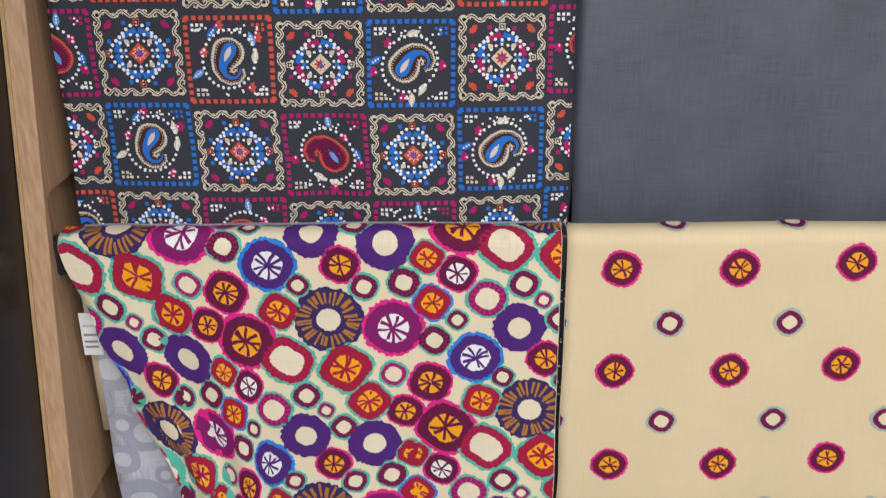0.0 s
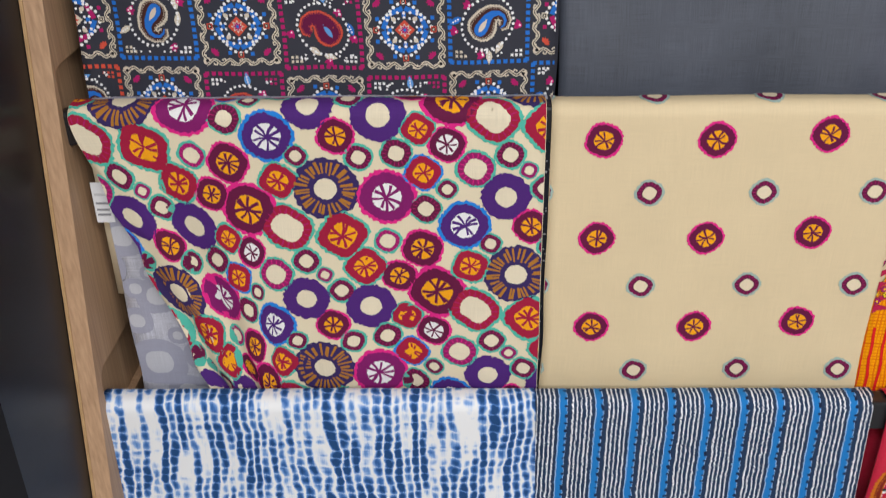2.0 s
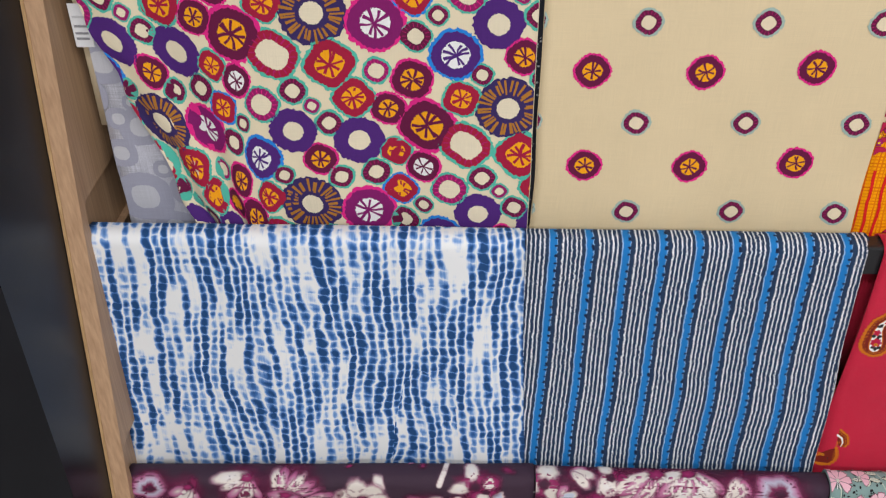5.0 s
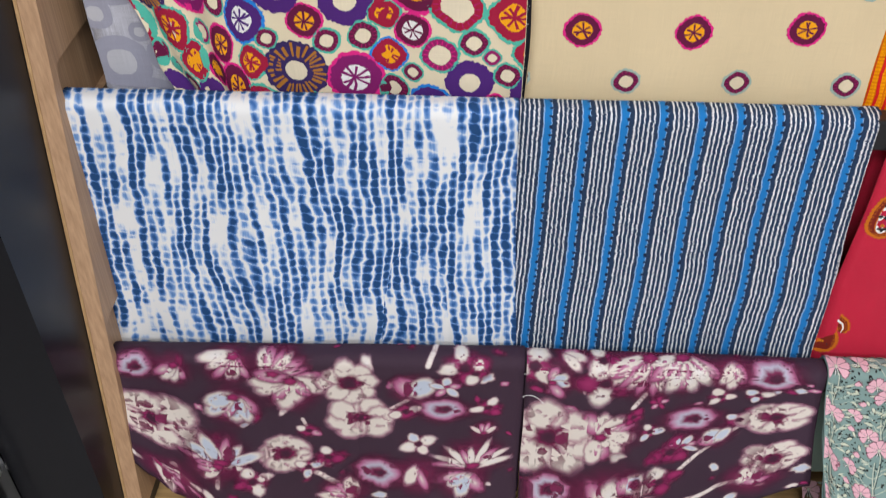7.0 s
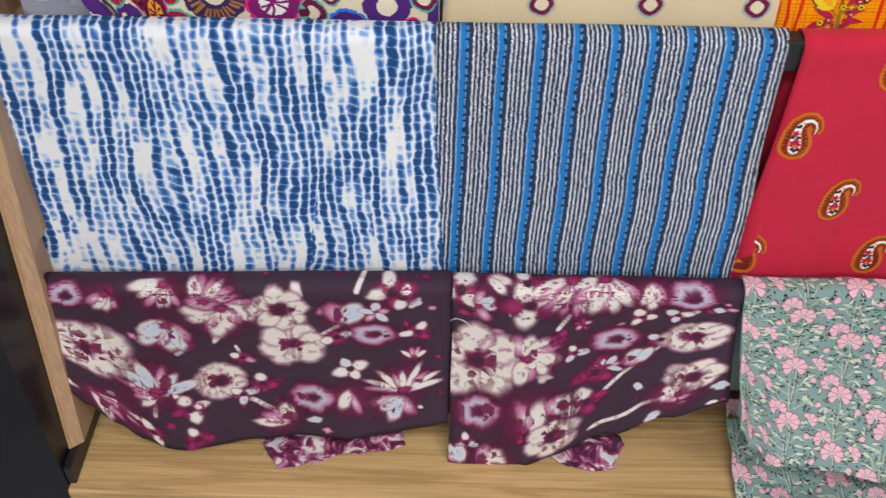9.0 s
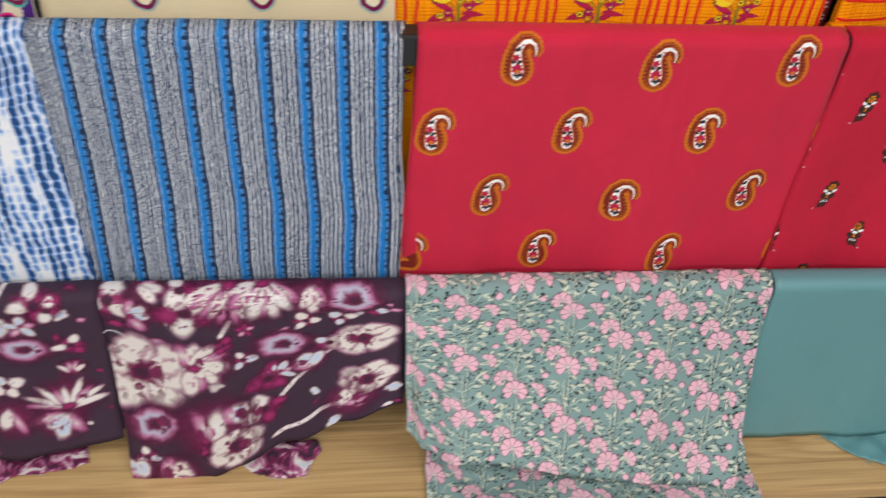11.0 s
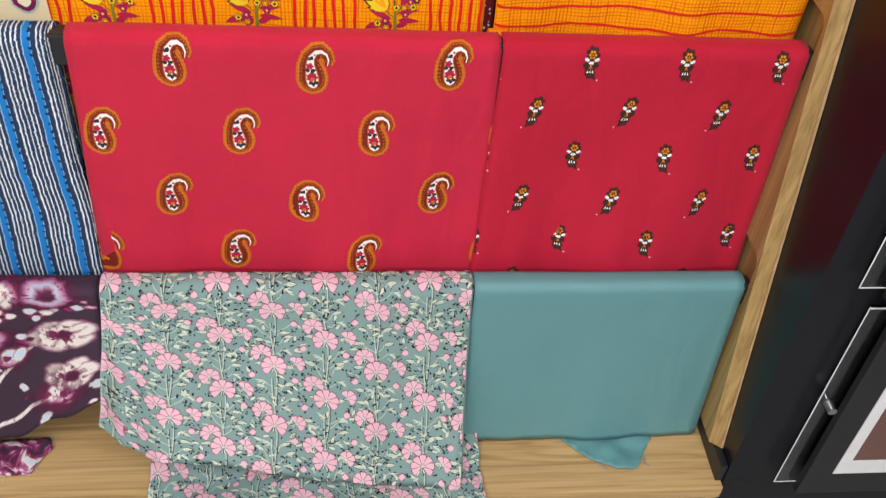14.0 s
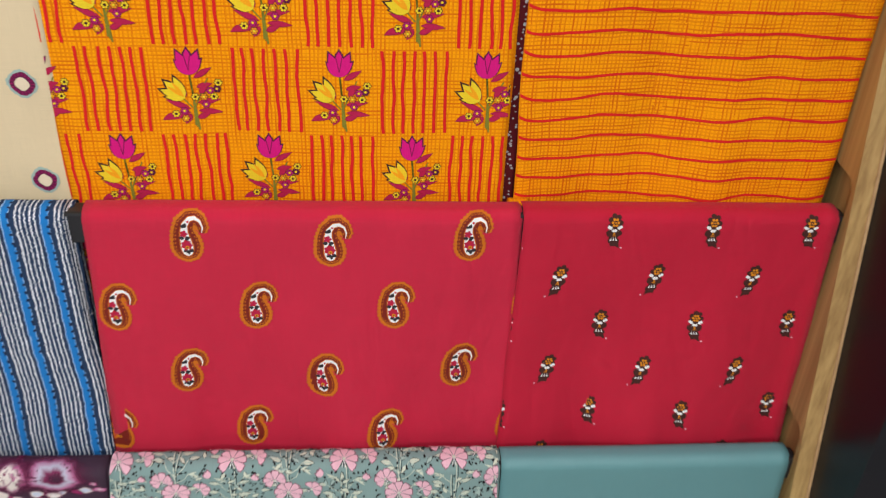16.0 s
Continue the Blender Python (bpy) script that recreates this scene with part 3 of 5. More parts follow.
class Print:
    """Flat dye shapes in a cloth's own metres, laid on the cloth by layers."""

    def __init__(self, seed=0):
        self.faces, self.rng = [], random.Random(seed)
        self.tag, self.names = 0, {0: "printed_pattern"}

    def mark(self, name):
        """What is drawn from here on is one motif of that name."""
        self.tag += 1
        self.names[self.tag] = name

    def poly(self, pts, ink, layer=1, uv=None):
        self.faces.append((pts, INKS.index(ink) if isinstance(ink, str) else len(INKS) + ink, layer, uv, self.tag))

    def scaled(self, k, x, y, draw):
        n = len(self.faces)
        draw(x, y)
        for i in range(n, len(self.faces)):
            pts, *rest = self.faces[i]
            self.faces[i] = ([(x + (a - x) * k, y + (b - y) * k) for a, b in pts], *rest)

    def blob(self, cx, cy, r, ink, layer=1, n=22, square=0.0, jag=0.0, rot=0.0, squash=1.0):
        pts = []
        for i in range(n):
            a = 2 * math.pi * i / n
            e = 2.0 + 1.6 * square
            k = (abs(math.cos(a)) ** e + abs(math.sin(a)) ** e) ** (-1 / e) * (1 - 0.06 * square) + jag * self.rng.uniform(-1, 1)
            x, y = r * k * math.cos(a), r * k * squash * math.sin(a)
            pts.append((cx + x * math.cos(rot) - y * math.sin(rot), cy + x * math.sin(rot) + y * math.cos(rot)))
        self.poly(pts, ink, layer)

    def stroke(self, path, width, ink, layer=1, taper=0.0):
        left, right = [], []
        for i, (x, y) in enumerate(path):
            a, b = path[max(0, i - 1)], path[min(len(path) - 1, i + 1)]
            dx, dy = b[0] - a[0], b[1] - a[1]
            d = math.hypot(dx, dy) or 1.0
            w = width / 2 * (1 - taper * i / max(1, len(path) - 1))
            left.append((x - dy / d * w, y + dx / d * w))
            right.append((x + dy / d * w, y - dx / d * w))
        for i in range(len(path) - 1):
            self.poly([left[i], left[i + 1], right[i + 1], right[i]], ink, layer)

    def leaf(self, x, y, length, width, angle, ink, layer=1, n=5):
        top, low = [], []
        for i in range(n + 1):
            k = i / n
            w = width / 2 * math.sin(math.pi * k ** 0.8)
            px, py = k * length, w
            for store, sg in ((top, 1), (low, -1)):
                store.append((x + px * math.cos(angle) - sg * py * math.sin(angle), y + px * math.sin(angle) + sg * py * math.cos(angle)))
        self.poly(top + low[::-1][1:-1], ink, layer)

    def soft(self, cx, cy, r, bloom_index, lobes=6, deep=0.25, layer=1, squash=1.0, rot=0.0, jag=0.06):
        """A bloom: rings of faces that carry the way from heart to rim."""
        n = 26 if r > 0.02 else 16
        rim = []
        for i in range(n):
            a = 2 * math.pi * i / n
            rim.append(r * (1 - deep + deep * abs(math.cos(lobes * a / 2)) ** 0.6) * (1 + jag * self.rng.uniform(-1, 1)))

        def pt(i, k):
            a = 2 * math.pi * i / n
            x, y = rim[i % n] * k * math.cos(a), rim[i % n] * k * math.sin(a) * squash
            return (cx + x * math.cos(rot) - y * math.sin(rot), cy + x * math.sin(rot) + y * math.cos(rot))

        ks = (0.0, 0.5, 1.0)
        for a, b in zip(ks, ks[1:]):
            for i in range(n):
                if a == 0:
                    self.poly([(cx, cy), pt(i, b), pt(i + 1, b)], bloom_index, layer, [(0, i), (b, i), (b, i + 1)])
                else:
                    self.poly([pt(i, a), pt(i, b), pt(i + 1, b), pt(i + 1, a)], bloom_index, layer, [(a, i), (b, i), (b, i + 1), (a, i + 1)])

    def build(self, drape, parent, label=""):
        bm = bmesh.new()
        lay = bm.loops.layers.uv.new("UVMap")
        mark = bm.faces.layers.int.new("motif")
        for pts, ink, layer, uv, tag in self.faces:
            area = sum(a[0] * b[1] - b[0] * a[1] for a, b in zip(pts, pts[1:] + pts[:1]))
            if area > 0:
                pts, uv = pts[::-1], uv[::-1] if uv else None
            f = bm.faces.new([bm.verts.new((x, y, layer + 0.0001 * (tag % 50))) for x, y in pts])
            f.material_index, f.smooth, f[mark] = ink, True, tag
            for loop, c in zip(f.loops, uv or pts):
                loop[lay].uv = c
        bmesh.ops.remove_doubles(bm, verts=bm.verts[:], dist=2e-6)
        q = drape.R * math.pi / 2
        for co, no in (((0.0008, 0, 0), (-1, 0, 0)), ((drape.w - 0.0008, 0, 0), (1, 0, 0)), ((0, drape.front - 0.0008, 0), (0, 1, 0)), ((0, -0.03, 0), (0, -1, 0))):
            bmesh.ops.bisect_plane(bm, geom=bm.verts[:] + bm.edges[:] + bm.faces[:], dist=1e-6, plane_co=co, plane_no=no, clear_outer=True)
        cuts = [-0.009 - q / 4, -0.009, 0.0] + [q * i / 6 for i in range(1, 7)]
        k = q + 0.024
        while k < drape.front:
            cuts.append(k)
            k += 0.024
        for c in cuts:
            bmesh.ops.bisect_plane(bm, geom=bm.verts[:] + bm.edges[:] + bm.faces[:], dist=1e-6, plane_co=(0, c, 0), plane_no=(0, 1, 0))
        k = 0.024
        while k < drape.w:
            bmesh.ops.bisect_plane(bm, geom=bm.verts[:] + bm.edges[:] + bm.faces[:], dist=1e-6, plane_co=(k, 0, 0), plane_no=(1, 0, 0))
            k += 0.024
        bmesh.ops.triangulate(bm, faces=[f for f in bm.faces if len(f.verts) > 4])
        for v in bm.verts:
            v.co = drape.at(v.co.x, v.co.y, 0.0007 + 0.00022 * v.co.z)
        bm.normal_update()
        groups = {}
        for f in bm.faces:
            groups.setdefault(f[mark], []).append(f)
        for tag, faces in groups.items():
            used = sorted({f.material_index for f in faces})
            slot, index, co, polys, uvs = {m: i for i, m in enumerate(used)}, {}, [], [], []
            for f in faces:
                row = []
                for loop in f.loops:
                    if loop.vert not in index:
                        index[loop.vert] = len(co)
                        co.append(loop.vert.co[:])
                    row.append(index[loop.vert])
                    uvs.extend(loop[lay].uv)
                polys.append(row)
            me = bpy.data.meshes.new(self.names[tag])
            me.from_pydata(co, [], polys)
            me.uv_layers.new(name="UVMap").data.foreach_set("uv", uvs)
            me.polygons.foreach_set("material_index", [slot[f.material_index] for f in faces])
            me.shade_smooth()
            for i in used:
                me.materials.append(ALL_INK[i])
            me.update()
            ob = new(self.names[tag], me)
            ob.parent = parent
            if label and (tag == 0 or self.names[tag] == "small_bloom"):
                ob["label"] = label
            if tag == 0 or self.names[tag] == "small_bloom":
                ob["kind"] = "stuff"
        bm.free()


def star(p, cx, cy, r, ink, layer, rays=7):
    """Thin crooked rays, unevenly spread, that meet near the heart of a ring."""
    a0, k0 = p.rng.uniform(0, 6), r * 0.10
    hx, hy = cx + p.rng.uniform(-k0, k0), cy + p.rng.uniform(-k0, k0)
    for i in range(rays):
        a = a0 + 2 * math.pi * i / rays + p.rng.uniform(-0.28, 0.28)
        k, bend = r * p.rng.uniform(0.78, 1.08), p.rng.uniform(-0.18, 0.18)
        path = [(cx + k * math.cos(a), cy + k * math.sin(a)), (cx + 0.5 * k * math.cos(a + bend), cy + 0.5 * k * math.sin(a + bend)), (hx, hy)]
        p.stroke(path, r * p.rng.uniform(0.17, 0.27), ink, layer, p.rng.uniform(0.2, 0.6))


def ring_motif(p, kind, cx, cy, r):
    p.mark("ring_motif")
    tilt, j = 0.6 + p.rng.uniform(-0.25, 0.25), 0.034
    outer, body, heart, size, rays, sq = {
        "N": ("navy", "navy", "ivory", 0.34, None, 0.0), "W": ("pink", "plum_dye", "white", 0.50, "plum_dye", 0.1), "r": ("mint", "maroon", "ivory", 0.48, None, 0.4),
        "B": ("blue", "purple", "white", 0.52, "purple", 0.2), "O": ("pink", "maroon", "orange", 0.52, "maroon", 0.3), "P": ("purple", "purple", "ivory", 0.43, None, 0.1),
        "S": ("mint", "crimson", "orange", 0.52, "crimson", 0.8), "M": ("pink", "maroon", "white", 0.54, "maroon", 0.3), "U": ("blue", "crimson", "orange", 0.52, "crimson", 0.8),
        "K": ("mint", "magenta", "ivory", 0.55, None, 0.3), "R": ("mint", "crimson", "ivory", 0.54, None, 0.4), "q": ("mist", "maroon", "sand", 0.48, None, 0.4), "k": ("mint", "magenta", "ivory", 0.48, None, 0.6)}[kind]
    n = 72 if r > 0.022 else 48
    p.blob(cx, cy, r, outer, 1, n, sq, j * 1.5, tilt)
    p.blob(cx, cy, r * (0.88 if r > 0.02 else 0.83), body, 2, n, sq, j * 1.3, tilt)
    if kind == "N":
        for i in range(30):
            a, q = 2 * math.pi * (i + p.rng.uniform(-0.3, 0.3)) / 30, p.rng.uniform(0.44, 0.56)
            p.stroke([(cx + r * k * math.cos(a + 0.1 * (k - q) * (i % 3 - 1)), cy + r * k * math.sin(a + 0.1 * (k - q) * (i % 3 - 1))) for k in (q, 0.7, p.rng.uniform(0.82, 0.95))], r * p.rng.uniform(0.045, 0.085), "ochre", 3, -0.4)
    if kind in "KRrq":
        for i in range(18):
            a = 2 * math.pi * i / 18
            p.stroke([(cx + r * k * math.cos(a), cy + r * k * math.sin(a)) for k in (0.6, 0.84)], r * 0.045, "pink" if kind == "K" else "berry", 3)
    p.blob(cx, cy, r * size, heart, 4, n, sq, j * 1.4, tilt)
    if rays:
        star(p, cx, cy, r * size * 1.05, rays, 5, 9 if r > 0.024 else 7)


# rings in one repeat of the print: kind, along, down, radius
REPEAT = [
    ("N", 0.301, 0.121, 0.039), ("W", 0.376, 0.134, 0.035), ("r", 0.268, 0.077, 0.014), ("B", 0.235, 0.052, 0.031), ("O", 0.318, 0.052, 0.022), ("P", 0.286, 0.012, 0.029),
    ("P", 0.370, 0.027, 0.031), ("r", 0.344, 0.080, 0.017), ("r", 0.390, 0.075, 0.019), ("S", 0.417, 0.044, 0.020), ("M", 0.452, 0.064, 0.022), ("U", 0.422, 0.101, 0.022),
    ("K", 0.486, 0.096, 0.023), ("R", 0.504, 0.027, 0.029), ("r", 0.451, 0.123, 0.013), ("r", 0.424, 0.150, 0.019), ("S", 0.243, 0.110, 0.023), ("O", 0.200, 0.149, 0.035),
    ("R", 0.252, 0.177, 0.029), ("S", 0.318, 0.186, 0.031), ("K", 0.375, 0.196, 0.017), ("O", 0.182, 0.086, 0.026), ("S", 0.346, 0.233, 0.026), ("r", 0.270, 0.222, 0.018),
    ("k", 0.293, 0.242, 0.011), ("O", 0.389, 0.248, 0.022), ("r", 0.313, 0.266, 0.017)]
p = Print(3)
for i in range(-3, 4):
    for j in range(-3, 4):
        for kind, u, s, r in REPEAT:
            uu, ss = u + 0.2375 * i - 0.0205 * j, s + 0.121 * i + 0.266 * j - 0.005
            if -0.04 < uu < d_circles.w + 0.04 and -0.06 < ss < d_circles.front + 0.04:
                ring_motif(p, kind, uu, ss, r * 1.06)
p.build(d_circles, f_circles, label="purple, crimson and orange printed rings")

ghost = Print(5)
for i in range(-3, 4):
    for j in range(-3, 4):
        for kind, u, s, r in REPEAT:
            uu, ss = 0.03 - (u - 0.3) - 0.2375 * i, s + 0.121 * i + 0.266 * j
            if -0.04 < uu < 0.24 and 0.0 < ss < 0.45:
                ghost.blob(uu, ss, r, "ghost", 1, 20, 0.3, 0.03)
                ghost.blob(uu, ss, r * 0.5, "ghost_pale", 2, 16, 0.3, 0.03)
ghost.build(INNER[1], f_circles, label="rings showing faintly through the reverse of the cloth")

p = Print(4)
for i in range(-1, 5):
    for j in range(-1, 4):
        ring_motif(p, "O", 0.061 + 0.135 * i + p.rng.uniform(-0.002, 0.002), 0.055 + 0.1320 * j - (0.006 if i == 2 else 0), 0.0225)
        ring_motif(p, "q", 0.1235 + 0.1365 * i - 0.136 + p.rng.uniform(-0.002, 0.002), 0.124 + 0.132 * j - 0.132, 0.0175)
p.build(d_cream, f_cream, label="crimson and white printed ring motifs")


SPINE = [(-0.06, 0.47, 0.03), (-0.06, 0.42, 0.19), (-0.06, 0.33, 0.285), (-0.07, 0.20, 0.335), (-0.09, 0.05, 0.315), (-0.11, -0.10, 0.265), (-0.08, -0.24, 0.215), (0.02, -0.345, 0.165), (0.14, -0.365, 0.145), (0.25, -0.31, 0.130), (0.295, -0.20, 0.115), (0.27, -0.09, 0.06)]


def paisley(p, cx, cy, wide, high, inks, layer=1, flip=1, turn=0.0, beads=1.0):
    """A curled drop: scalloped rim, a row of oval beads, a fine line and the heart."""
    rim, bead, dot, line, heart = inks

    def m(q):
        x, y = q[0] * wide * flip, q[1] * high
        return (cx + x * math.cos(turn) - y * math.sin(turn), cy + x * math.sin(turn) + y * math.cos(turn))

    def sides(k, taper):
        left, right = [], []
        for i, (x, y, w) in enumerate(SPINE):
            a, b = SPINE[max(0, i - 1)], SPINE[min(len(SPINE) - 1, i + 1)]
            dx, dy = b[0] - a[0], b[1] - a[1]
            d = math.hypot(dx, dy)
            w *= k * (1 - taper * i / 11)
            y2 = 0.15 + (y - 0.15) * (0.42 + 0.58 * k) if i < 4 else y
            left.append((x - dy / d * w, y2 + dx / d * w))
            right.append((x + dy / d * w, y2 - dx / d * w))
        return left, right

    for k, taper, ink, lv in ((1.0, 0.0, rim, layer), (0.88, 0.04, bead, layer + 0.6), (0.56, 0.66, line, layer + 1.4), (0.49, 0.80, heart, layer + 2)):
        left, right = sides(k, taper)
        for i in range(11):
            p.poly([m(left[i]), m(left[i + 1]), m(right[i + 1]), m(right[i])], ink, lv)
    left, right = sides(0.985, 0.0)
    inl, inr = sides(0.74, 0.10)
    step, run = 0.082 / beads, 0.0
    edge, inner = left[::-1] + right, inl[::-1] + inr
    for (a, b), (c, d) in zip(zip(edge, edge[1:]), zip(inner, inner[1:])):
        n = math.hypot(b[0] - a[0], b[1] - a[1])
        t = step - run
        while t < n:
            k = t / n
            o = (a[0] + (b[0] - a[0]) * k, a[1] + (b[1] - a[1]) * k)
            q = (c[0] + (d[0] - c[0]) * k, c[1] + (d[1] - c[1]) * k)
            p.blob(*m(o), high * 0.040 / beads, rim, layer + 0.3, 8)
            e, f = m((q[0] * 0.75 + o[0] * 0.25, q[1] * 0.75 + o[1] * 0.25)), m(q)
            ang = math.atan2(e[1] - f[1], e[0] - f[0])
            p.blob(*e, high * 0.034 / beads, dot, layer + 0.9, 8, 0, 0, ang, 0.62)
            p.blob(*e, high * 0.016 / beads, bead, layer + 1.2, 6)
            t += step
        run = n - (t - step)
    return m


p = Print(7)
for j in range(4):
    for i in range(-1, 4):
        u = (0.128, 0.028, 0.113, 0.012)[j] + 0.180 * i
        s = 0.044 + 0.1075 * j + (0.008 if i == 1 and j % 2 == 0 else 0.0)
        p.mark("paisley_motif")
        m = paisley(p, u + 0.002, s + 0.001, 0.0585, 0.0735, ("amber", "brick", "amber", "amber", "white"))
        for q, r, inks, leaves in (((-0.12, -0.07), 0.0058, ("raspberry", "red"), 5), ((-0.075, 0.155), 0.0082, ("raspberry", "red"), 7)):
            x, y = m(q)
            for a in range(leaves):
                p.leaf(x, y, r, r * 0.8, a * 2 * math.pi / leaves, inks[a % 2], 4)
        for q, ln, a in (((-0.11, -0.19), 0.0062, -1.1), ((-0.11, -0.19), 0.0045, -2.3), ((-0.10, 0.02), 0.0062, -0.2), ((-0.11, 0.02), 0.0062, 3.3), ((-0.10, 0.03), 0.0045, 0.7), ((-0.06, 0.24), 0.0058, 2.5), ((-0.05, 0.25), 0.0060, 1.5), ((-0.03, 0.24), 0.0062, 0.5)):
            p.leaf(*m(q), ln * 1.2, ln * 0.9, a, "slate", 3.9)
        x, y = m((-0.065, 0.20))
        p.blob(x, y, 0.0027, "gold", 5, 8)
        p.blob(x, y, 0.0011, "umber", 6, 6)
        p.blob(*m((-0.01, -0.30)), 0.0016, "red", 4.5, 6)
p.build(d_red_a, f_red_a, label="gold, rust and white printed paisleys")

p = Print(8)
for j in range(6):
    for i in range(-1, 4):
        u = (0.120 if j % 2 == 0 else 0.054) + 0.1310 * i + 0.0015 * j
        s, k = 0.036 + 0.0768 * j, 1 if j % 2 == 0 else -1
        p.mark("sprig_motif")

        def at(x, y):
            return (u + x * 0.000254 * k - (0.00005 * y if k < 0 else 0.0), s + y * 0.000339)

        for a in range(7):
            p.blob(*at(27 * math.cos(a * 0.9), -37 + 27 * math.sin(a * 0.9)), 0.0036, "umber", 1, 8)
        p.blob(*at(0, -35), 0.0075, "umber", 1.2, 10)
        for x, y, r in ((-20, 8, 0.0058), (18, 8, 0.0058), (0, 26, 0.0064), (-12, 42, 0.0042), (16, 44, 0.0046), (4, 58, 0.0036)):
            p.blob(*at(x, y), r, "umber", 1.3, 9, 0, 0.1)
        p.leaf(*at(2, 40), 0.0150, 0.0062, math.pi / 2 - 0.62 * k, "umber", 1.4)
        p.leaf(*at(-4, 36), 0.0120, 0.0050, math.pi / 2 + 0.1 * k, "umber", 1.4)
        for a in range(6):
            p.blob(*at(15 * math.cos(a * 1.05), -38 + 13 * math.sin(a * 1.05)), 0.0019, "gold", 2, 7)
        p.blob(*at(0, -38), 0.0024, "umber", 3, 7)
        p.blob(*at(0, -38), 0.0012, "gold", 4, 6)
        for x, y in ((-30, -20), (-22, -16), (30, -20), (22, -16), (-6, -4), (5, -4)):
            p.blob(*at(x, y), 0.0024, "white", 2, 8)
        for x in (-14, 1, 17):
            p.poly([at(x * 0.7, 27), at(x - 5, 42), at(x + 5, 42)], "white", 2)
            p.stroke([at(0, 2), at(x * 0.5, 22)], 0.0007, "gold", 2.4)
        p.blob(*at(47, 74), 0.0014, "rose", 2, 6)
p.build(d_red_b, f_red_b, label="small brown, gold and white sprigs")


# ---- marigold prints ----
def wavy(p, a, b, width, ink, layer, amp, steps, freq=26):
    """A hand-drawn line from a to b."""
    dx, dy = b[0] - a[0], b[1] - a[1]
    d = math.hypot(dx, dy)
    ph, pts = p.rng.uniform(0, 50), []
    for i in range(steps + 1):
        k = i / steps
        w = amp * (noise.noise((ph, k * d * freq, 0)) + 0.25 * noise.noise((ph, k * d * 120, 3)))
        pts.append((a[0] + dx * k - dy / d * w, a[1] + dy * k + dx / d * w))
    p.stroke(pts, width, ink, layer)


def flower_spray(p, x, y):
    """Pink tulip, yellow lily, small blossoms and leaves on olive stems."""
    p.mark("flower_spray")
    for dx, dy in ((0.004, 0.052), (0.006, 0.056), (0.002, 0.050)):
        p.stroke([(x - 0.001, y - 0.020), (x + 0.002, y + 0.012), (x + dx, y + dy)], 0.0022, "olive", 2)
    p.stroke([(x + 0.001, y + 0.03), (x + 0.012, y + 0.006), (x + 0.020, y - 0.012)], 0.0014, "olive", 2)
    p.stroke([(x, y + 0.026), (x - 0.012, y + 0.012), (x - 0.020, y + 0.004)], 0.0014, "olive", 2)
    for px, py, ln, an in ((0.004, -0.012, 0.026, -0.55), (0.006, 0.0, 0.020, -0.25), (0.006, 0.020, 0.028, -0.15), (0.006, 0.030, 0.030, 0.10), (0.004, 0.040, 0.018, -0.35), (-0.002, 0.028, 0.032, 3.55), (-0.002, 0.032, 0.036, 2.85), (-0.002, 0.034, 0.016, 2.1), (-0.006, 0.012, 0.018, 4.2), (0.010, 0.010, 0.018, -1.1), (-0.020, 0.034, 0.018, 2.7)):
        p.leaf(x + px, y + py, ln, 0.0080, an, "crimson", 2)
        p.leaf(x + px + 0.0012 * math.cos(an), y + py + 0.0012 * math.sin(an), ln * 0.90, 0.0062, an, "raspberry", 3)
    for k, ink, lv in ((1.0, "maroon", 3), (0.90, "fuchsia", 4)):
        for an, ln, w in ((-1.95, 0.036, 0.015), (-1.57, 0.036, 0.017), (-1.18, 0.036, 0.015), (-2.25, 0.026, 0.011), (-0.9, 0.028, 0.011)):
            p.leaf(x - 0.001, y - 0.016, ln * k, w * k, an, ink, lv)
    for an in (-1.75, -1.4):
        p.stroke([(x - 0.001, y - 0.022), (x - 0.001 + 0.026 * math.cos(an), y - 0.020 + 0.026 * math.sin(an))], 0.0008, "maroon", 5)
    for k, ink, lv in ((1.0, "umber", 3), (0.88, "yellow", 4)):
        for an, ln, w in ((-2.75, 0.034, 0.014), (-2.35, 0.036, 0.016), (-1.95, 0.034, 0.013), (-3.05, 0.026, 0.010)):
            p.leaf(x - 0.008, y + 0.014, ln * k, w * k, an, ink, lv)
    for an in (-2.5, -2.15):
        p.leaf(x - 0.009, y + 0.012, 0.024, 0.0045, an, "orange", 5)
    for dx, dy, ink in ((0.022, 0.004, "berry"), (0.026, 0.012, "yellow"), (0.014, 0.012, "gold"), (0.004, 0.012, "yellow"), (-0.020, 0.034, "yellow"), (-0.009, 0.040, "gold"), (0.016, 0.022, "berry"), (0.032, -0.006, "yellow"), (0.030, 0.002, "maroon"), (-0.010, 0.030, "berry")):
        for a in range(6):
            p.blob(x + dx + 0.0032 * math.cos(a * 1.047), y + dy + 0.0032 * math.sin(a * 1.047), 0.0021, "umber" if ink != "berry" else "maroon", 4, 6)
            p.blob(x + dx + 0.0030 * math.cos(a * 1.047), y + dy + 0.0030 * math.sin(a * 1.047), 0.0016, ink, 5, 6)
        p.blob(x + dx, y + dy, 0.0017, "umber" if ink == "yellow" else "yellow", 6, 6)


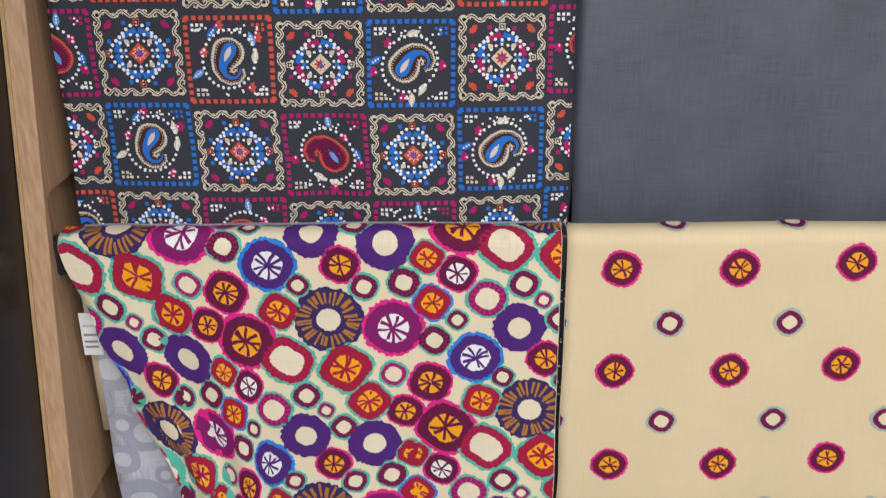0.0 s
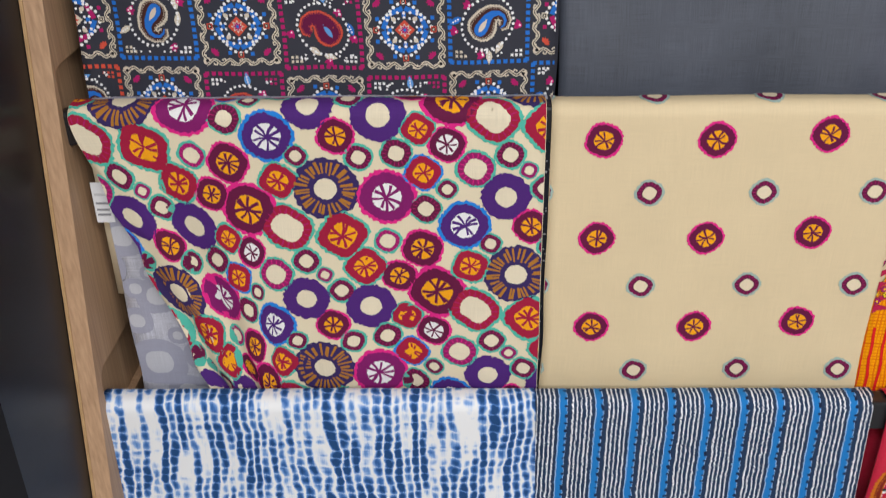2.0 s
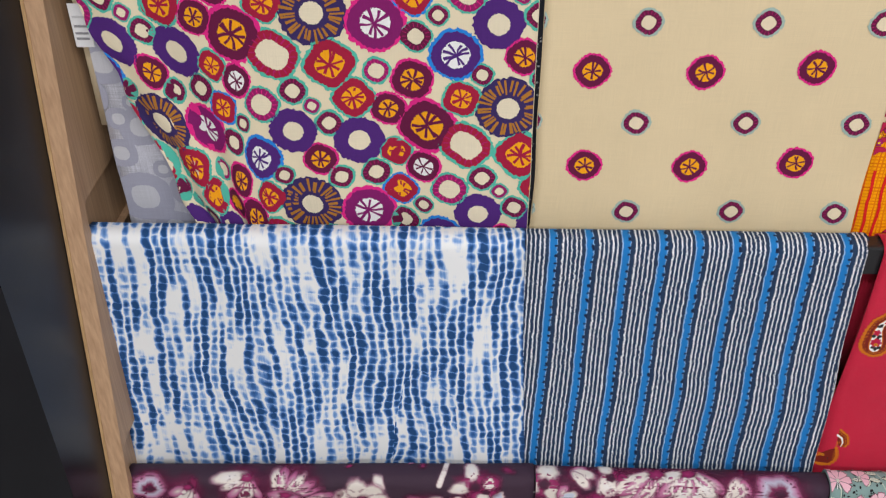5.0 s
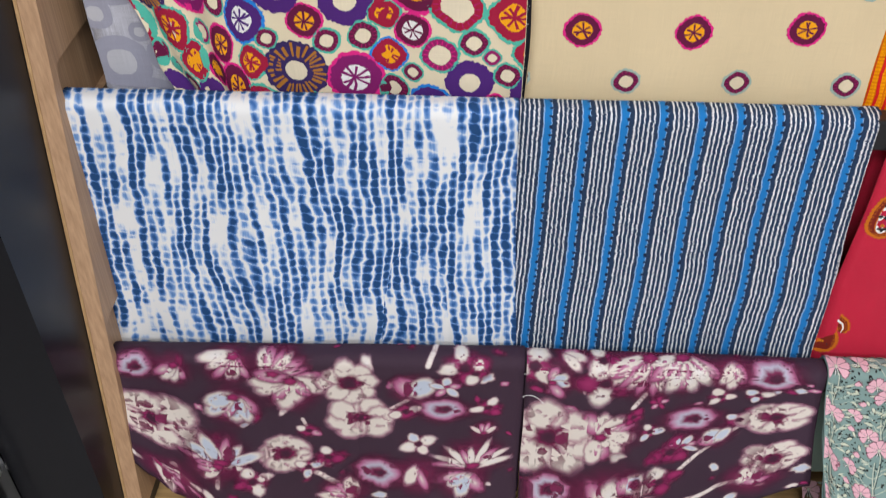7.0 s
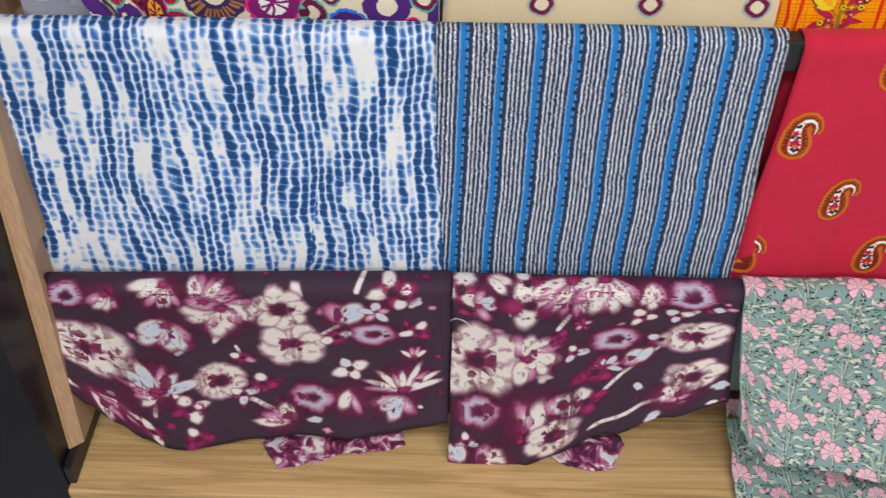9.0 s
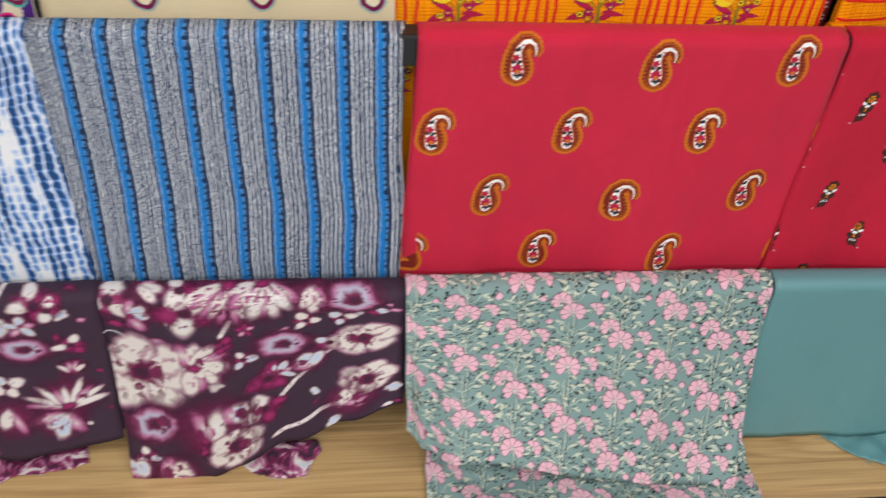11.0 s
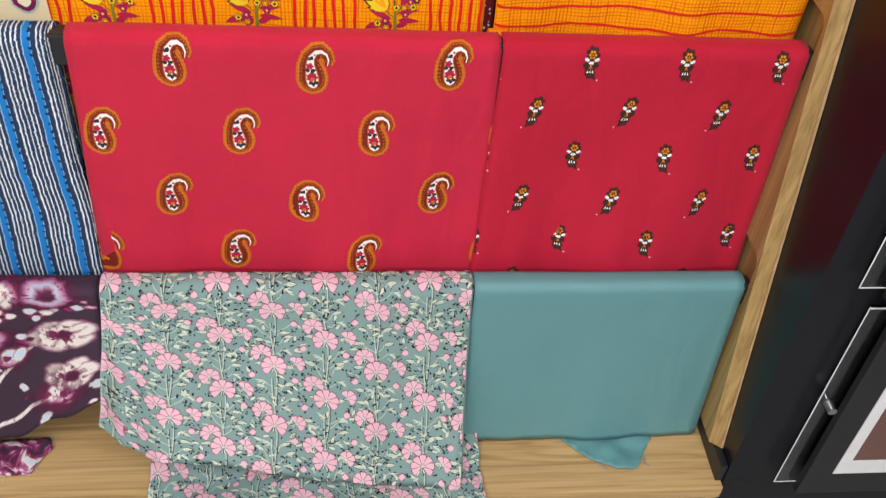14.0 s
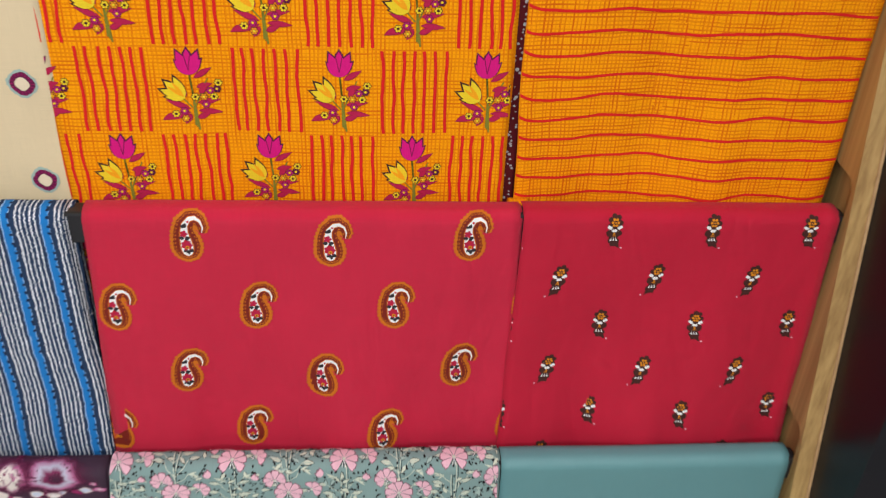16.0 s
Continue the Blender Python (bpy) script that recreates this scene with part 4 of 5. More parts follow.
p = Print(11)
for j in range(-2, 4):
    for i in range(-1, 8):
        u, s = 0.122 + 0.0900 * (i - 1), 0.206 + 0.114 * (j - 1)
        if (i + j) % 2:
            p.mark("stripe_block")
            for k in range(7):
                x = u + 0.006 + 0.0128 * k + p.rng.uniform(-0.001, 0.001)
                wavy(p, (x, s + 0.001), (x + 0.001, s + 0.111), 0.0039, "stripe_red", 1, 0.0026, 16)
        elif s > -0.12:
            p.scaled(1.02, u + 0.045, s + 0.052, lambda x, y: flower_spray(p, x, y))
p.build(d_orange_a, f_orange_a, label="pink and yellow flower sprays between red stripes")
p = Print(12)
for j in range(-2, 18):
    p.mark("red_line")
    ph, pts = p.rng.uniform(0, 50), []
    for i in range(73):
        u = -0.01 + (d_orange_b.w + 0.02) * i / 72
        y = 0.014 + 0.0281 * j - 0.0052 * math.exp(-((u - 0.125) / 0.045) ** 2) - 0.0042 * math.exp(-((u - 0.325) / 0.06) ** 2) - 0.008 * math.exp(-u / 0.012)
        pts.append((u, y + 0.0040 * noise.noise((ph, u * 14, 0)) + 0.0007 * noise.noise((ph, u * 90, 3))))
    p.stroke(pts, 0.0036, "stripe_red", 1)
p.build(d_orange_b, f_orange_b, label="wavering thin red lines")


# ---- bandana print ----
def scroll_border(p, x, y, h):
    """Leafy scrolls along the four sides, with a dark vein."""
    for q in range(4):
        a = q * math.pi / 2

        def turn(px, py):
            return (x + px * math.cos(a) - py * math.sin(a), y + px * math.sin(a) + py * math.cos(a))

        pts = []
        for i in range(41):
            k = -1 + 2 * i / 40
            pts.append(turn(k * h * 0.90, -h * (0.90 + 0.062 * math.sin(k * 4.5 * math.pi))))
        p.stroke(pts, h * 0.078, "silver", 2)
        p.stroke(pts, h * 0.022, "black", 2.6)
        for i in range(9):
            k = -0.89 + 1.78 * i / 8
            sg = 1 if i % 2 else -1
            p.stroke([turn((k - 0.07) * h, -h * (0.90 - 0.02 * sg)), turn((k - 0.02) * h, -h * (0.90 + 0.085 * sg)), turn((k + 0.05) * h, -h * (0.90 + 0.06 * sg)), turn((k + 0.03) * h, -h * (0.90 + 0.025 * sg))], h * 0.038, "silver", 2.2)
        p.blob(*turn(h * 0.88, -h * 0.88), h * 0.10, "silver", 2, 10)
        p.blob(*turn(h * 0.87, -h * 0.87), h * 0.045, "black", 3, 8)


def square(p, x, y, r, ink, layer=2):
    p.poly([(x - r, y - r), (x + r, y - r), (x + r, y + r), (x - r, y + r)], ink, layer)


def medallion(p, x, y, h, main, second, core):
    scroll_border(p, x, y, h)
    for n, r, size, wave in ((30, 0.61, 0.045, 0.09), (18, 0.46, 0.040, -0.10), (14, 0.31, 0.036, 0.0)):
        for i in range(n):
            a = 2 * math.pi * (i + 0.5) / n
            rr = h * r * (1 + wave * math.cos(4 * a))
            p.blob(x + rr * math.cos(a), y + rr * math.sin(a), h * size, "white", 3, 7)
    for i in range(8):
        a = 2 * math.pi * (i + 0.5) / 8
        tx, ty = -math.sin(a), math.cos(a)
        cx, cy = x + h * 0.50 * math.cos(a), y + h * 0.50 * math.sin(a)
        p.stroke([(cx - tx * h * 0.18, cy - ty * h * 0.18), (cx + tx * h * 0.18, cy + ty * h * 0.18)], h * 0.125, main if i % 2 else second, 2)
        cx, cy = x + h * 0.375 * math.cos(a + 0.39), y + h * 0.375 * math.sin(a + 0.39)
        square(p, cx, cy, h * 0.052, second if i % 2 else main)
        square(p, x + h * (0.72 + 0.03 * (i % 2)) * math.cos(a), y + h * (0.72 + 0.03 * (i % 2)) * math.sin(a), h * 0.048, main)
    for i in range(4):
        a = math.pi / 4 + i * math.pi / 2
        p.leaf(x + h * 0.30 * math.cos(a), y + h * 0.30 * math.sin(a), h * 0.16, h * 0.12, a, "silver", 3)
    p.blob(x, y, h * 0.25, core, 3.4, 4)
    for i in range(8):
        p.leaf(x, y, h * 0.17, h * 0.07, i * math.pi / 4, "silver" if core == "coral" else "coral", 3.8)
        p.leaf(x, y, h * 0.125, h * 0.055, i * math.pi / 4, "berry" if core == "coral" else "red", 4.2)
    p.blob(x, y, h * 0.045, "royal", 5, 6)
    gem, petal = ("coral", "berry") if main == "royal" else ("silver", "coral")
    for a in range(4):
        ang = a * math.pi / 2
        for rr, inkn, lv in ((0.085, gem, 3), (0.055, "black", 4), (0.026, "silver", 5)):
            square(p, x + h * 0.71 * math.cos(ang), y + h * 0.71 * math.sin(ang), h * rr * 0.85, inkn, lv)
        ang += math.pi / 4
        cx, cy = x + h * 0.98 * math.cos(ang), y + h * 0.98 * math.sin(ang)
        for t in range(5):
            p.leaf(cx, cy, h * 0.15, h * 0.08, ang + 3.14 + (t - 2) * 0.55, petal, 2)


def paisley_square(p, x, y, h, edge, rim, flip, turn):
    n = 12
    for i in range(n):
        k = -1 + 2 * (i + 0.5) / n
        for px, py in ((k, -0.96), (k, 0.96), (-0.96, k), (0.96, k)):
            square(p, x + px * h, y + py * h, h * 0.052, edge)
    body = {"coral": "maroon", "silver": "royal"}[rim]
    paisley(p, x, y, h * 1.06, h * 1.04, (rim, "umber" if rim == "silver" else "maroon", rim, body, body), 3, flip, turn, 1.25)
    c, d = math.cos(turn), math.sin(turn)

    def at(px, py):
        px, py = px * flip, py
        return (x + (px * c - py * d) * h, y + (px * d + py * c) * h)

    p.leaf(*at(-0.06, 0.32), h * 0.40, h * 0.13, turn - math.pi / 2 - 0.12 * flip, "sky" if rim == "coral" else "silver", 5.6)
    for t in range(30):
        k = 2 * math.pi * t / 30
        p.blob(*at(-0.02 + 0.60 * math.cos(k), 0.02 + 0.68 * math.sin(k)), h * 0.040, "white", 2.5, 6)
    for px, py, a, ink in ((-0.50, -0.42, -1.0, "sky" if rim == "coral" or edge == "coral" else "silver"), (0.44, 0.50, 0.9, "silver" if edge != "coral" else "sky"), (0.55, 0.12, 1.4, "silver"), (-0.62, 0.30, 1.9, "royal")):
        q = at(px, py)
        p.leaf(*q, h * 0.36, h * 0.16, turn + a, ink, 2)
        for t in (0.10, 0.17, 0.24):
            p.blob(q[0] + h * t * math.cos(turn + a), q[1] + h * t * math.sin(turn + a), h * 0.026, "white", 2.4, 5)
    for px, py in ((-0.66, -0.05), (0.62, -0.45), (0.40, 0.70), (-0.50, 0.66)):
        for t in range(3):
            p.leaf(*at(px, py), h * 0.17, h * 0.11, turn + 2.0 + t * 0.75, "berry" if edge != "coral" else "coral", 2)
        p.blob(*at(px, py), h * 0.055, "fuchsia", 2.2, 7)
        p.blob(*at(px, py), h * 0.026, "white", 2.6, 6)
    for sx, sy in ((-1, -1), (1, 1), (1, -1), (-1, 1)):
        for t in range(6):
            q = (0.80 - 0.11 * (t % 3), 0.80 - 0.11 * (t // 3) * (1 if t % 3 < 2 else 0))
            square(p, x + sx * q[0] * h, y + sy * q[1] * h, h * 0.034, "white" if sx == sy else (edge if sx > 0 else "silver"))
    for t in range(26):
        p.blob(x + h * p.rng.uniform(-0.74, 0.74), y + h * p.rng.uniform(0.62, 0.82) * p.rng.choice((-1, 1)), h * 0.030, "white", 2.3, 6)


EDGES = {(-1, 0): "berry", (1, 0): "coral", (5, 0): "berry", (2, 1): "berry", (-1, 2): "coral", (1, 2): "berry", (3, 2): "berry", (0, -1): "coral", (4, -1): "coral"}
RED_HEARTS = {(2, 0), (4, 0), (-1, 1), (5, 1)}
p = Print(13)
for j in range(-1, 3):
    for i in range(-1, 6):
        x, y = 0.096 + 0.0995 * i, 0.201 + 0.104 * j + (0.006 if i in (2, 3) else 0.0 if i in (1, 4) else -0.008)
        p.mark("printed_square")
        if (i + j) % 2 == 0:
            red = (i, j) in RED_HEARTS
            medallion(p, x, y, 0.048, "berry" if red else "royal", "royal", "silver" if red else "coral")
        else:
            e = EDGES.get((i, j), "royal")
            flip, turn = {(1, 0): (-1, 3.5), (0, 1): (-1, 3.6), (2, 1): (-1, -0.7), (-1, 0): (-1, -0.5), (5, 0): (-1, -0.5), (1, 2): (-1, -0.7), (3, 2): (-1, -0.7)}.get((i, j), (1, 0.7))
            paisley_square(p, x, y, 0.048, e, "coral" if e == "berry" else "silver", flip, turn)
p.build(d_band, f_band, label="printed squares of dots, scrolls and paisleys")


# ---- sage print ----
def pink_flower(p, x, y, r, rot, petals=6, span=5.0):
    for i in range(petals):
        a = rot - span / 2 + span * (i + 0.5) / petals
        w = r * 2 * math.sin(span / petals / 2) * 1.12
        for k, ink, lv in ((1.0, "mauve", 3), (0.94, "rose", 4)):
            n, pts = 7, [(x + r * 0.06 * math.cos(a), y + r * 0.06 * math.sin(a))]
            for t in range(n):
                b = a - span / petals * 0.52 * (0.97 if k == 1 else 0.89) + span / petals * 1.04 * (0.97 if k == 1 else 0.89) * t / (n - 1)
                rr = r * k * (1.0 if 0 < t < n - 1 else 0.84) * (1 + 0.03 * ((t % 2) * 2 - 1))
                pts.append((x + rr * math.cos(b), y + rr * math.sin(b)))
            p.poly(pts, ink, lv)
    for i in range(5):
        a = rot + math.pi + (i - 2) * 0.22
        p.stroke([(x, y), (x + r * 0.55 * math.cos(a), y + r * 0.55 * math.sin(a))], 0.0008, "white" if i % 2 else "black", 5)
    p.blob(x, y, r * 0.12, "leaf", 6, 6)


def sage_repeat(p, u, s, r):
    p.mark("flower_motif")
    pts = [(u + 0.004 * math.sin(k * 5), s + 0.075 - 0.16 * k) for k in [i / 10 for i in range(11)]]
    p.stroke(pts, 0.0011, "leaf", 1)
    p.stroke([(x + 0.0022, y) for x, y in pts], 0.0007, "black", 1)
    for i in range(0, 9, 2):
        x, y = pts[i]
        for sg in (-1, 1):
            a = -math.pi / 2 + sg * r.uniform(0.5, 0.95)
            ln = r.uniform(0.016, 0.032)
            e = (x + ln * math.cos(a), y + ln * math.sin(a))
            p.stroke([(x, y), ((x + e[0]) / 2 + sg * 0.003, (y + e[1]) / 2), e], 0.0009, "leaf", 1)
            if i % 4 == 0:
                b = a + sg * 0.7
                p.leaf(e[0], e[1], 0.017, 0.0078, b, "black", 1.2)
                p.leaf(e[0], e[1], 0.0162, 0.0064, b, "leaf", 2)
                p.stroke([e, (e[0] + 0.013 * math.cos(b), e[1] + 0.013 * math.sin(b))], 0.0007, "mist", 3)
            else:
                for t in range(3):
                    p.leaf(e[0] + 0.003 * t, e[1] + 0.002, 0.012, 0.0026, a + sg * (0.5 + 0.5 * t), "leaf", 2)
            cx, cy = x + sg * r.uniform(0.014, 0.040), y + r.uniform(-0.01, 0.01)
            for t in range(5):
                p.blob(cx + r.uniform(-0.0042, 0.0042), cy + r.uniform(-0.0042, 0.0042), 0.0017, "black", 1.5, 6, 0, 0, r.uniform(0, 3), 0.6)
    for t in range(17):
        x, y, a = u + r.uniform(-0.042, 0.042), s + r.uniform(-0.08, 0.08), r.uniform(0, 6.28)
        p.leaf(x, y, 0.013, 0.0062, a, "black", 1.25)
        p.leaf(x, y, 0.0122, 0.0050, a, "leaf" if t % 3 else "mist", 1.6)
        for q in range(4):
            p.leaf(x + 0.012 * math.cos(q * 1.6), y + 0.012 * math.sin(q * 1.6), 0.0048, 0.0028, q * 1.3 + a, "black", 1.5)
    pink_flower(p, u - 0.019, s - 0.025, 0.0165, -1.9)
    pink_flower(p, u + 0.033, s - 0.006, 0.0150, -0.6, 4, 3.6)
    pink_flower(p, u, s, 0.0205, -1.57, 7, 5.2)
    for bx, by, a in ((-0.030, 0.022, -2.4), (0.028, 0.028, -0.7)):
        for k, ink, lv in ((1.0, "mauve", 3), (0.86, "rose", 4)):
            for t in (-0.42, 0.0, 0.42):
                p.leaf(u + bx, s + by, 0.0120 * k, 0.0075 * k, a + t, ink, lv)


def sage_print(drape, parent, shift, seed):
    p = Print(seed)
    for j in range(-2, 9):
        for i in range(-1, 5):
            u, s = 0.090 + 0.157 * i + (0.0785 if j % 2 else 0), 0.058 + 0.0545 * j + shift
            if s < drape.front + 0.05:
                sage_repeat(p, u, s, p.rng)
    p.build(drape, parent, label="pink flowers with pale leaves and dark berries")


sage_print(d_sage, f_sage, 0.0, 21)

# ---- plum print ----
class PlumPrint(Print):
    """Blurred garden flowers: soft petals laid round soft hearts."""

    def petal(self, x, y, length, width, a, dye, layer):
        self.soft(x + 0.5 * length * math.cos(a), y + 0.5 * length * math.sin(a), length * 0.60, dye, 2, 0.05, layer, width / length, a, 0.05)

    def daisy(self, x, y, r, n, dye=1, heart=0.36, sq=1.0, a0=None):
        self.mark("bloom")
        lv = 1 + 0.05 * (self.tag % 40)
        self.soft(x, y, r * 1.2, HALO, 5, 0.1, lv, sq, 0, 0.08)
        a0 = self.rng.uniform(0, 6) if a0 is None else a0
        for i in range(n):
            a = a0 + 2 * math.pi * (i + self.rng.uniform(-0.12, 0.12)) / n
            ln = r * self.rng.uniform(0.86, 1.08)
            self.petal(x + 0.12 * r * math.cos(a), y + 0.12 * r * sq * math.sin(a), ln, 3.3 * math.pi * r * 0.62 / n, math.atan2(sq * math.sin(a), math.cos(a)), dye, lv + 0.1 + 0.02 * i)
        self.soft(x, y, r * heart * 1.5, BERRY, 5, 0.3, lv + 0.5, sq, 0, 0.1)
        self.soft(x, y, r * heart, HEART, 7, 0.3, lv + 0.6, sq, 0, 0.14)

    def fan(self, x, y, r, a, span, n, dye=1, thin=0.20, heart=True):
        self.mark("bloom")
        lv = 1 + 0.05 * (self.tag % 40)
        self.soft(x + 0.4 * r * math.cos(a), y + 0.4 * r * math.sin(a), r * 0.95, HALO, 5, 0.1, lv, 1.0, 0, 0.08)
        for i in range(n):
            b = a - span / 2 + span * i / max(1, n - 1) + self.rng.uniform(-0.08, 0.08)
            self.petal(x, y, r * self.rng.uniform(0.80, 1.12), r * thin * self.rng.uniform(1.2, 1.9), b, dye if i % 3 else (PINK_PETAL if dye != PINK_PETAL else PETAL), lv + 0.1 + 0.02 * i)
        if heart:
            self.soft(x + 0.1 * r * math.cos(a), y + 0.1 * r * math.sin(a), r * 0.26, BERRY, 5, 0.3, lv + 0.5, 0.7, 0, 0.1)

    def disc(self, x, y, r, sq=0.8, dye=4):
        self.mark("bloom")
        lv = 1 + 0.05 * (self.tag % 40)
        self.soft(x, y, r * 1.35, HALO, 4, 0.15, lv, sq, self.rng.uniform(-0.2, 0.2), 0.08)
        self.soft(x, y, r, dye, 5, 0.16, lv + 0.2, sq, self.rng.uniform(-0.2, 0.2), 0.08)
        self.soft(x + 0.1 * r, y, r * 0.26, HEART, 4, 0.3, lv + 0.4, sq, 0, 0.15)

    def cluster(self, x, y, r, dyes):
        self.mark("bloom")
        lv, a0 = 1 + 0.05 * (self.tag % 40), self.rng.uniform(0, 6)
        self.soft(x, y, r * 1.25, BERRY, 4, 0.2, lv, 0.9, 0, 0.1)
        for i, dye in enumerate(dyes):
            a = a0 + 2 * math.pi * i / len(dyes)
            self.soft(x + r * 0.75 * math.cos(a), y + r * 0.75 * math.sin(a), r * self.rng.uniform(0.58, 0.85), dye, 3, 0.15, lv + 0.1 + 0.02 * i, self.rng.uniform(0.65, 1), a, 0.08)
        self.soft(x, y, r * 0.4, HEART, 5, 0.3, lv + 0.4, 0.9, 0, 0.15)

    def stem(self, path, w=0.0045):
        self.mark("stem")
        for (ax, ay), (bx, by) in zip(path, path[1:]):
            n = 5
            for i in range(n):
                k = (i + 0.5) / n
                self.soft(ax + (bx - ax) * k, ay + (by - ay) * k, 1.15 * math.hypot(bx - ax, by - ay) / n + w * 0.3, WHITE_BUD, 2, 0.1, 0.8 + 0.02 * i, min(1.0, w * n / math.hypot(bx - ax, by - ay)), math.atan2(by - ay, bx - ax), 0.05)

    def scatter(self, w, count):
        self.mark("small_bloom")
        for i in range(count):
            self.soft(self.rng.uniform(0, w), self.rng.uniform(-0.02, 0.37), self.rng.uniform(0.008, 0.020), self.rng.choice((HALO, HALO, BERRY, WHITE_BUD, PINK_PETAL, BLUE_PETAL)), self.rng.choice((2, 3, 4)), 0.3, self.rng.uniform(0, 0.6), self.rng.uniform(0.45, 1), self.rng.uniform(0, 3), 0.12)


DOWN, UP = math.pi / 2, -math.pi / 2
p = PlumPrint(31)
p.scatter(0.61, 46)
p.disc(0.034, 0.028, 0.036, 0.9)
p.daisy(0.046, 0.172, 0.068, 5, PETAL, 0.24, 1.2, 0.4)
p.fan(0.095, 0.02, 0.045, DOWN + 0.3, 1.2, 4, WHITE_BUD, 0.3)
p.fan(0.186, 0.005, 0.055, DOWN + 0.5, 1.7, 6, WHITE_BUD, 0.24)
p.fan(0.176, 0.085, 0.062, DOWN + 0.2, 1.9, 6, BLUE_PETAL, 0.34)
p.fan(0.238, 0.045, 0.060, UP + 0.5, 1.6, 6, PINK_PETAL, 0.22)
p.fan(0.266, 0.048, 0.066, DOWN, 3.4, 10, PETAL, 0.30)
p.daisy(0.353, 0.060, 0.046, 8, PETAL, 0.36, 0.95)
p.daisy(0.368, 0.142, 0.050, 6, PETAL, 0.28, 0.85)
p.stem([(0.402, 0.130), (0.440, 0.100), (0.466, 0.062)])
p.stem([(0.470, 0.022), (0.478, 0.000), (0.482, -0.02)])
p.fan(0.448, 0.095, 0.052, UP + 0.1, 0.9, 2, BLUE_PETAL, 0.42, False)
p.cluster(0.436, 0.128, 0.022, (PETAL, WHITE_BUD))
p.disc(0.493, 0.124, 0.044, 0.72)
p.cluster(0.524, 0.022, 0.032, (BERRY, WHITE_BUD, WHITE_BUD, BERRY))
p.cluster(0.540, 0.034, 0.022, (WHITE_BUD, WHITE_BUD))
p.fan(0.498, 0.070, 0.026, UP, 5.0, 5, BLUE_PETAL, 0.4)
p.cluster(0.560, 0.122, 0.022, (WHITE_BUD, BERRY, WHITE_BUD))
p.cluster(0.286, 0.170, 0.018, (WHITE_BUD, PINK_PETAL))
p.stem([(0.278, 0.140), (0.284, 0.160)], 0.003)
p.daisy(0.247, 0.222, 0.044, 5, PETAL, 0.40, 0.9)
p.stem([(0.262, 0.258), (0.300, 0.280), (0.335, 0.312)], 0.006)
p.fan(0.140, 0.245, 0.072, UP - 0.1, 2.6, 6, BLUE_PETAL, 0.22)
p.fan(0.140, 0.245, 0.055, math.pi - 0.5, 0.9, 3, PINK_PETAL, 0.24)
p.fan(0.140, 0.245, 0.045, -0.1, 0.6, 2, WHITE_BUD, 0.2, False)
p.stem([(0.136, 0.25), (0.130, 0.30)])
p.cluster(0.190, 0.282, 0.028, (WHITE_BUD, WHITE_BUD, BERRY, WHITE_BUD))
p.cluster(0.282, 0.262, 0.020, (BLUE_PETAL, WHITE_BUD, BLUE_PETAL))
p.cluster(0.314, 0.238, 0.022, (BERRY, WHITE_BUD, BERRY))
p.disc(0.392, 0.276, 0.044, 0.95)
p.cluster(0.455, 0.205, 0.022, (WHITE_BUD, PETAL, WHITE_BUD, BLUE_PETAL))
p.fan(0.452, 0.255, 0.06, DOWN, 0.5, 2, PETAL, 0.22, False)
p.fan(0.540, 0.275, 0.068, UP, 2.5, 9, WHITE_BUD, 0.15)
p.fan(0.535, 0.285, 0.055, DOWN + 0.5, 1.6, 4, BLUE_PETAL, 0.35, False)
p.fan(0.556, 0.190, 0.030, UP, 1.6, 4, PINK_PETAL, 0.25)
p.fan(0.350, 0.340, 0.055, UP - 0.8, 1.2, 4, PINK_PETAL, 0.3)
p.cluster(0.120, 0.345, 0.022, (WHITE_BUD, WHITE_BUD))
p.cluster(0.195, 0.352, 0.024, (BERRY, WHITE_BUD, BERRY))
p.fan(0.045, 0.300, 0.070, DOWN - 0.7, 0.9, 4, PINK_PETAL, 0.18)
p.build(d_plum_a, f_plum_a, label="blurred magenta, white and grey-blue blooms")

p = PlumPrint(32)
p.scatter(0.42, 34)
p.cluster(0.012, 0.016, 0.030, (WHITE_BUD, PETAL, WHITE_BUD))
p.fan(0.036, 0.045, 0.036, -0.2, 2.2, 4, BLUE_PETAL, 0.34)
p.fan(0.052, -0.005, 0.034, 0.2, 1.0, 3, PETAL, 0.3, False)
p.cluster(0.110, 0.004, 0.024, (WHITE_BUD, WHITE_BUD, BERRY))
p.cluster(0.116, 0.040, 0.034, (PETAL, BERRY, WHITE_BUD, BERRY, WHITE_BUD))
p.fan(0.180, -0.010, 0.075, DOWN + 0.45, 1.5, 7, PINK_PETAL, 0.16)
p.fan(0.224, -0.012, 0.066, DOWN + 0.1, 2.0, 8, WHITE_BUD, 0.24)
p.stem([(0.176, 0.060), (0.160, 0.090)], 0.004)
p.fan(0.196, 0.080, 0.018, UP, 5.2, 5, BERRY, 0.4)
p.fan(0.296, 0.000, 0.050, DOWN, 0.8, 3, PETAL, 0.30, False)
p.cluster(0.284, 0.072, 0.018, (PETAL, WHITE_BUD, PETAL))
p.disc(0.352, 0.022, 0.046, 0.8)
p.cluster(0.336, 0.072, 0.018, (BLUE_PETAL, BLUE_PETAL, WHITE_BUD))
p.daisy(0.040, 0.155, 0.070, 7, PETAL, 0.28, 0.95, 0.2)
p.fan(0.112, 0.145, 0.060, -0.1, 3.6, 8, PETAL, 0.30)
p.cluster(0.163, 0.108, 0.015, (BERRY, BERRY))
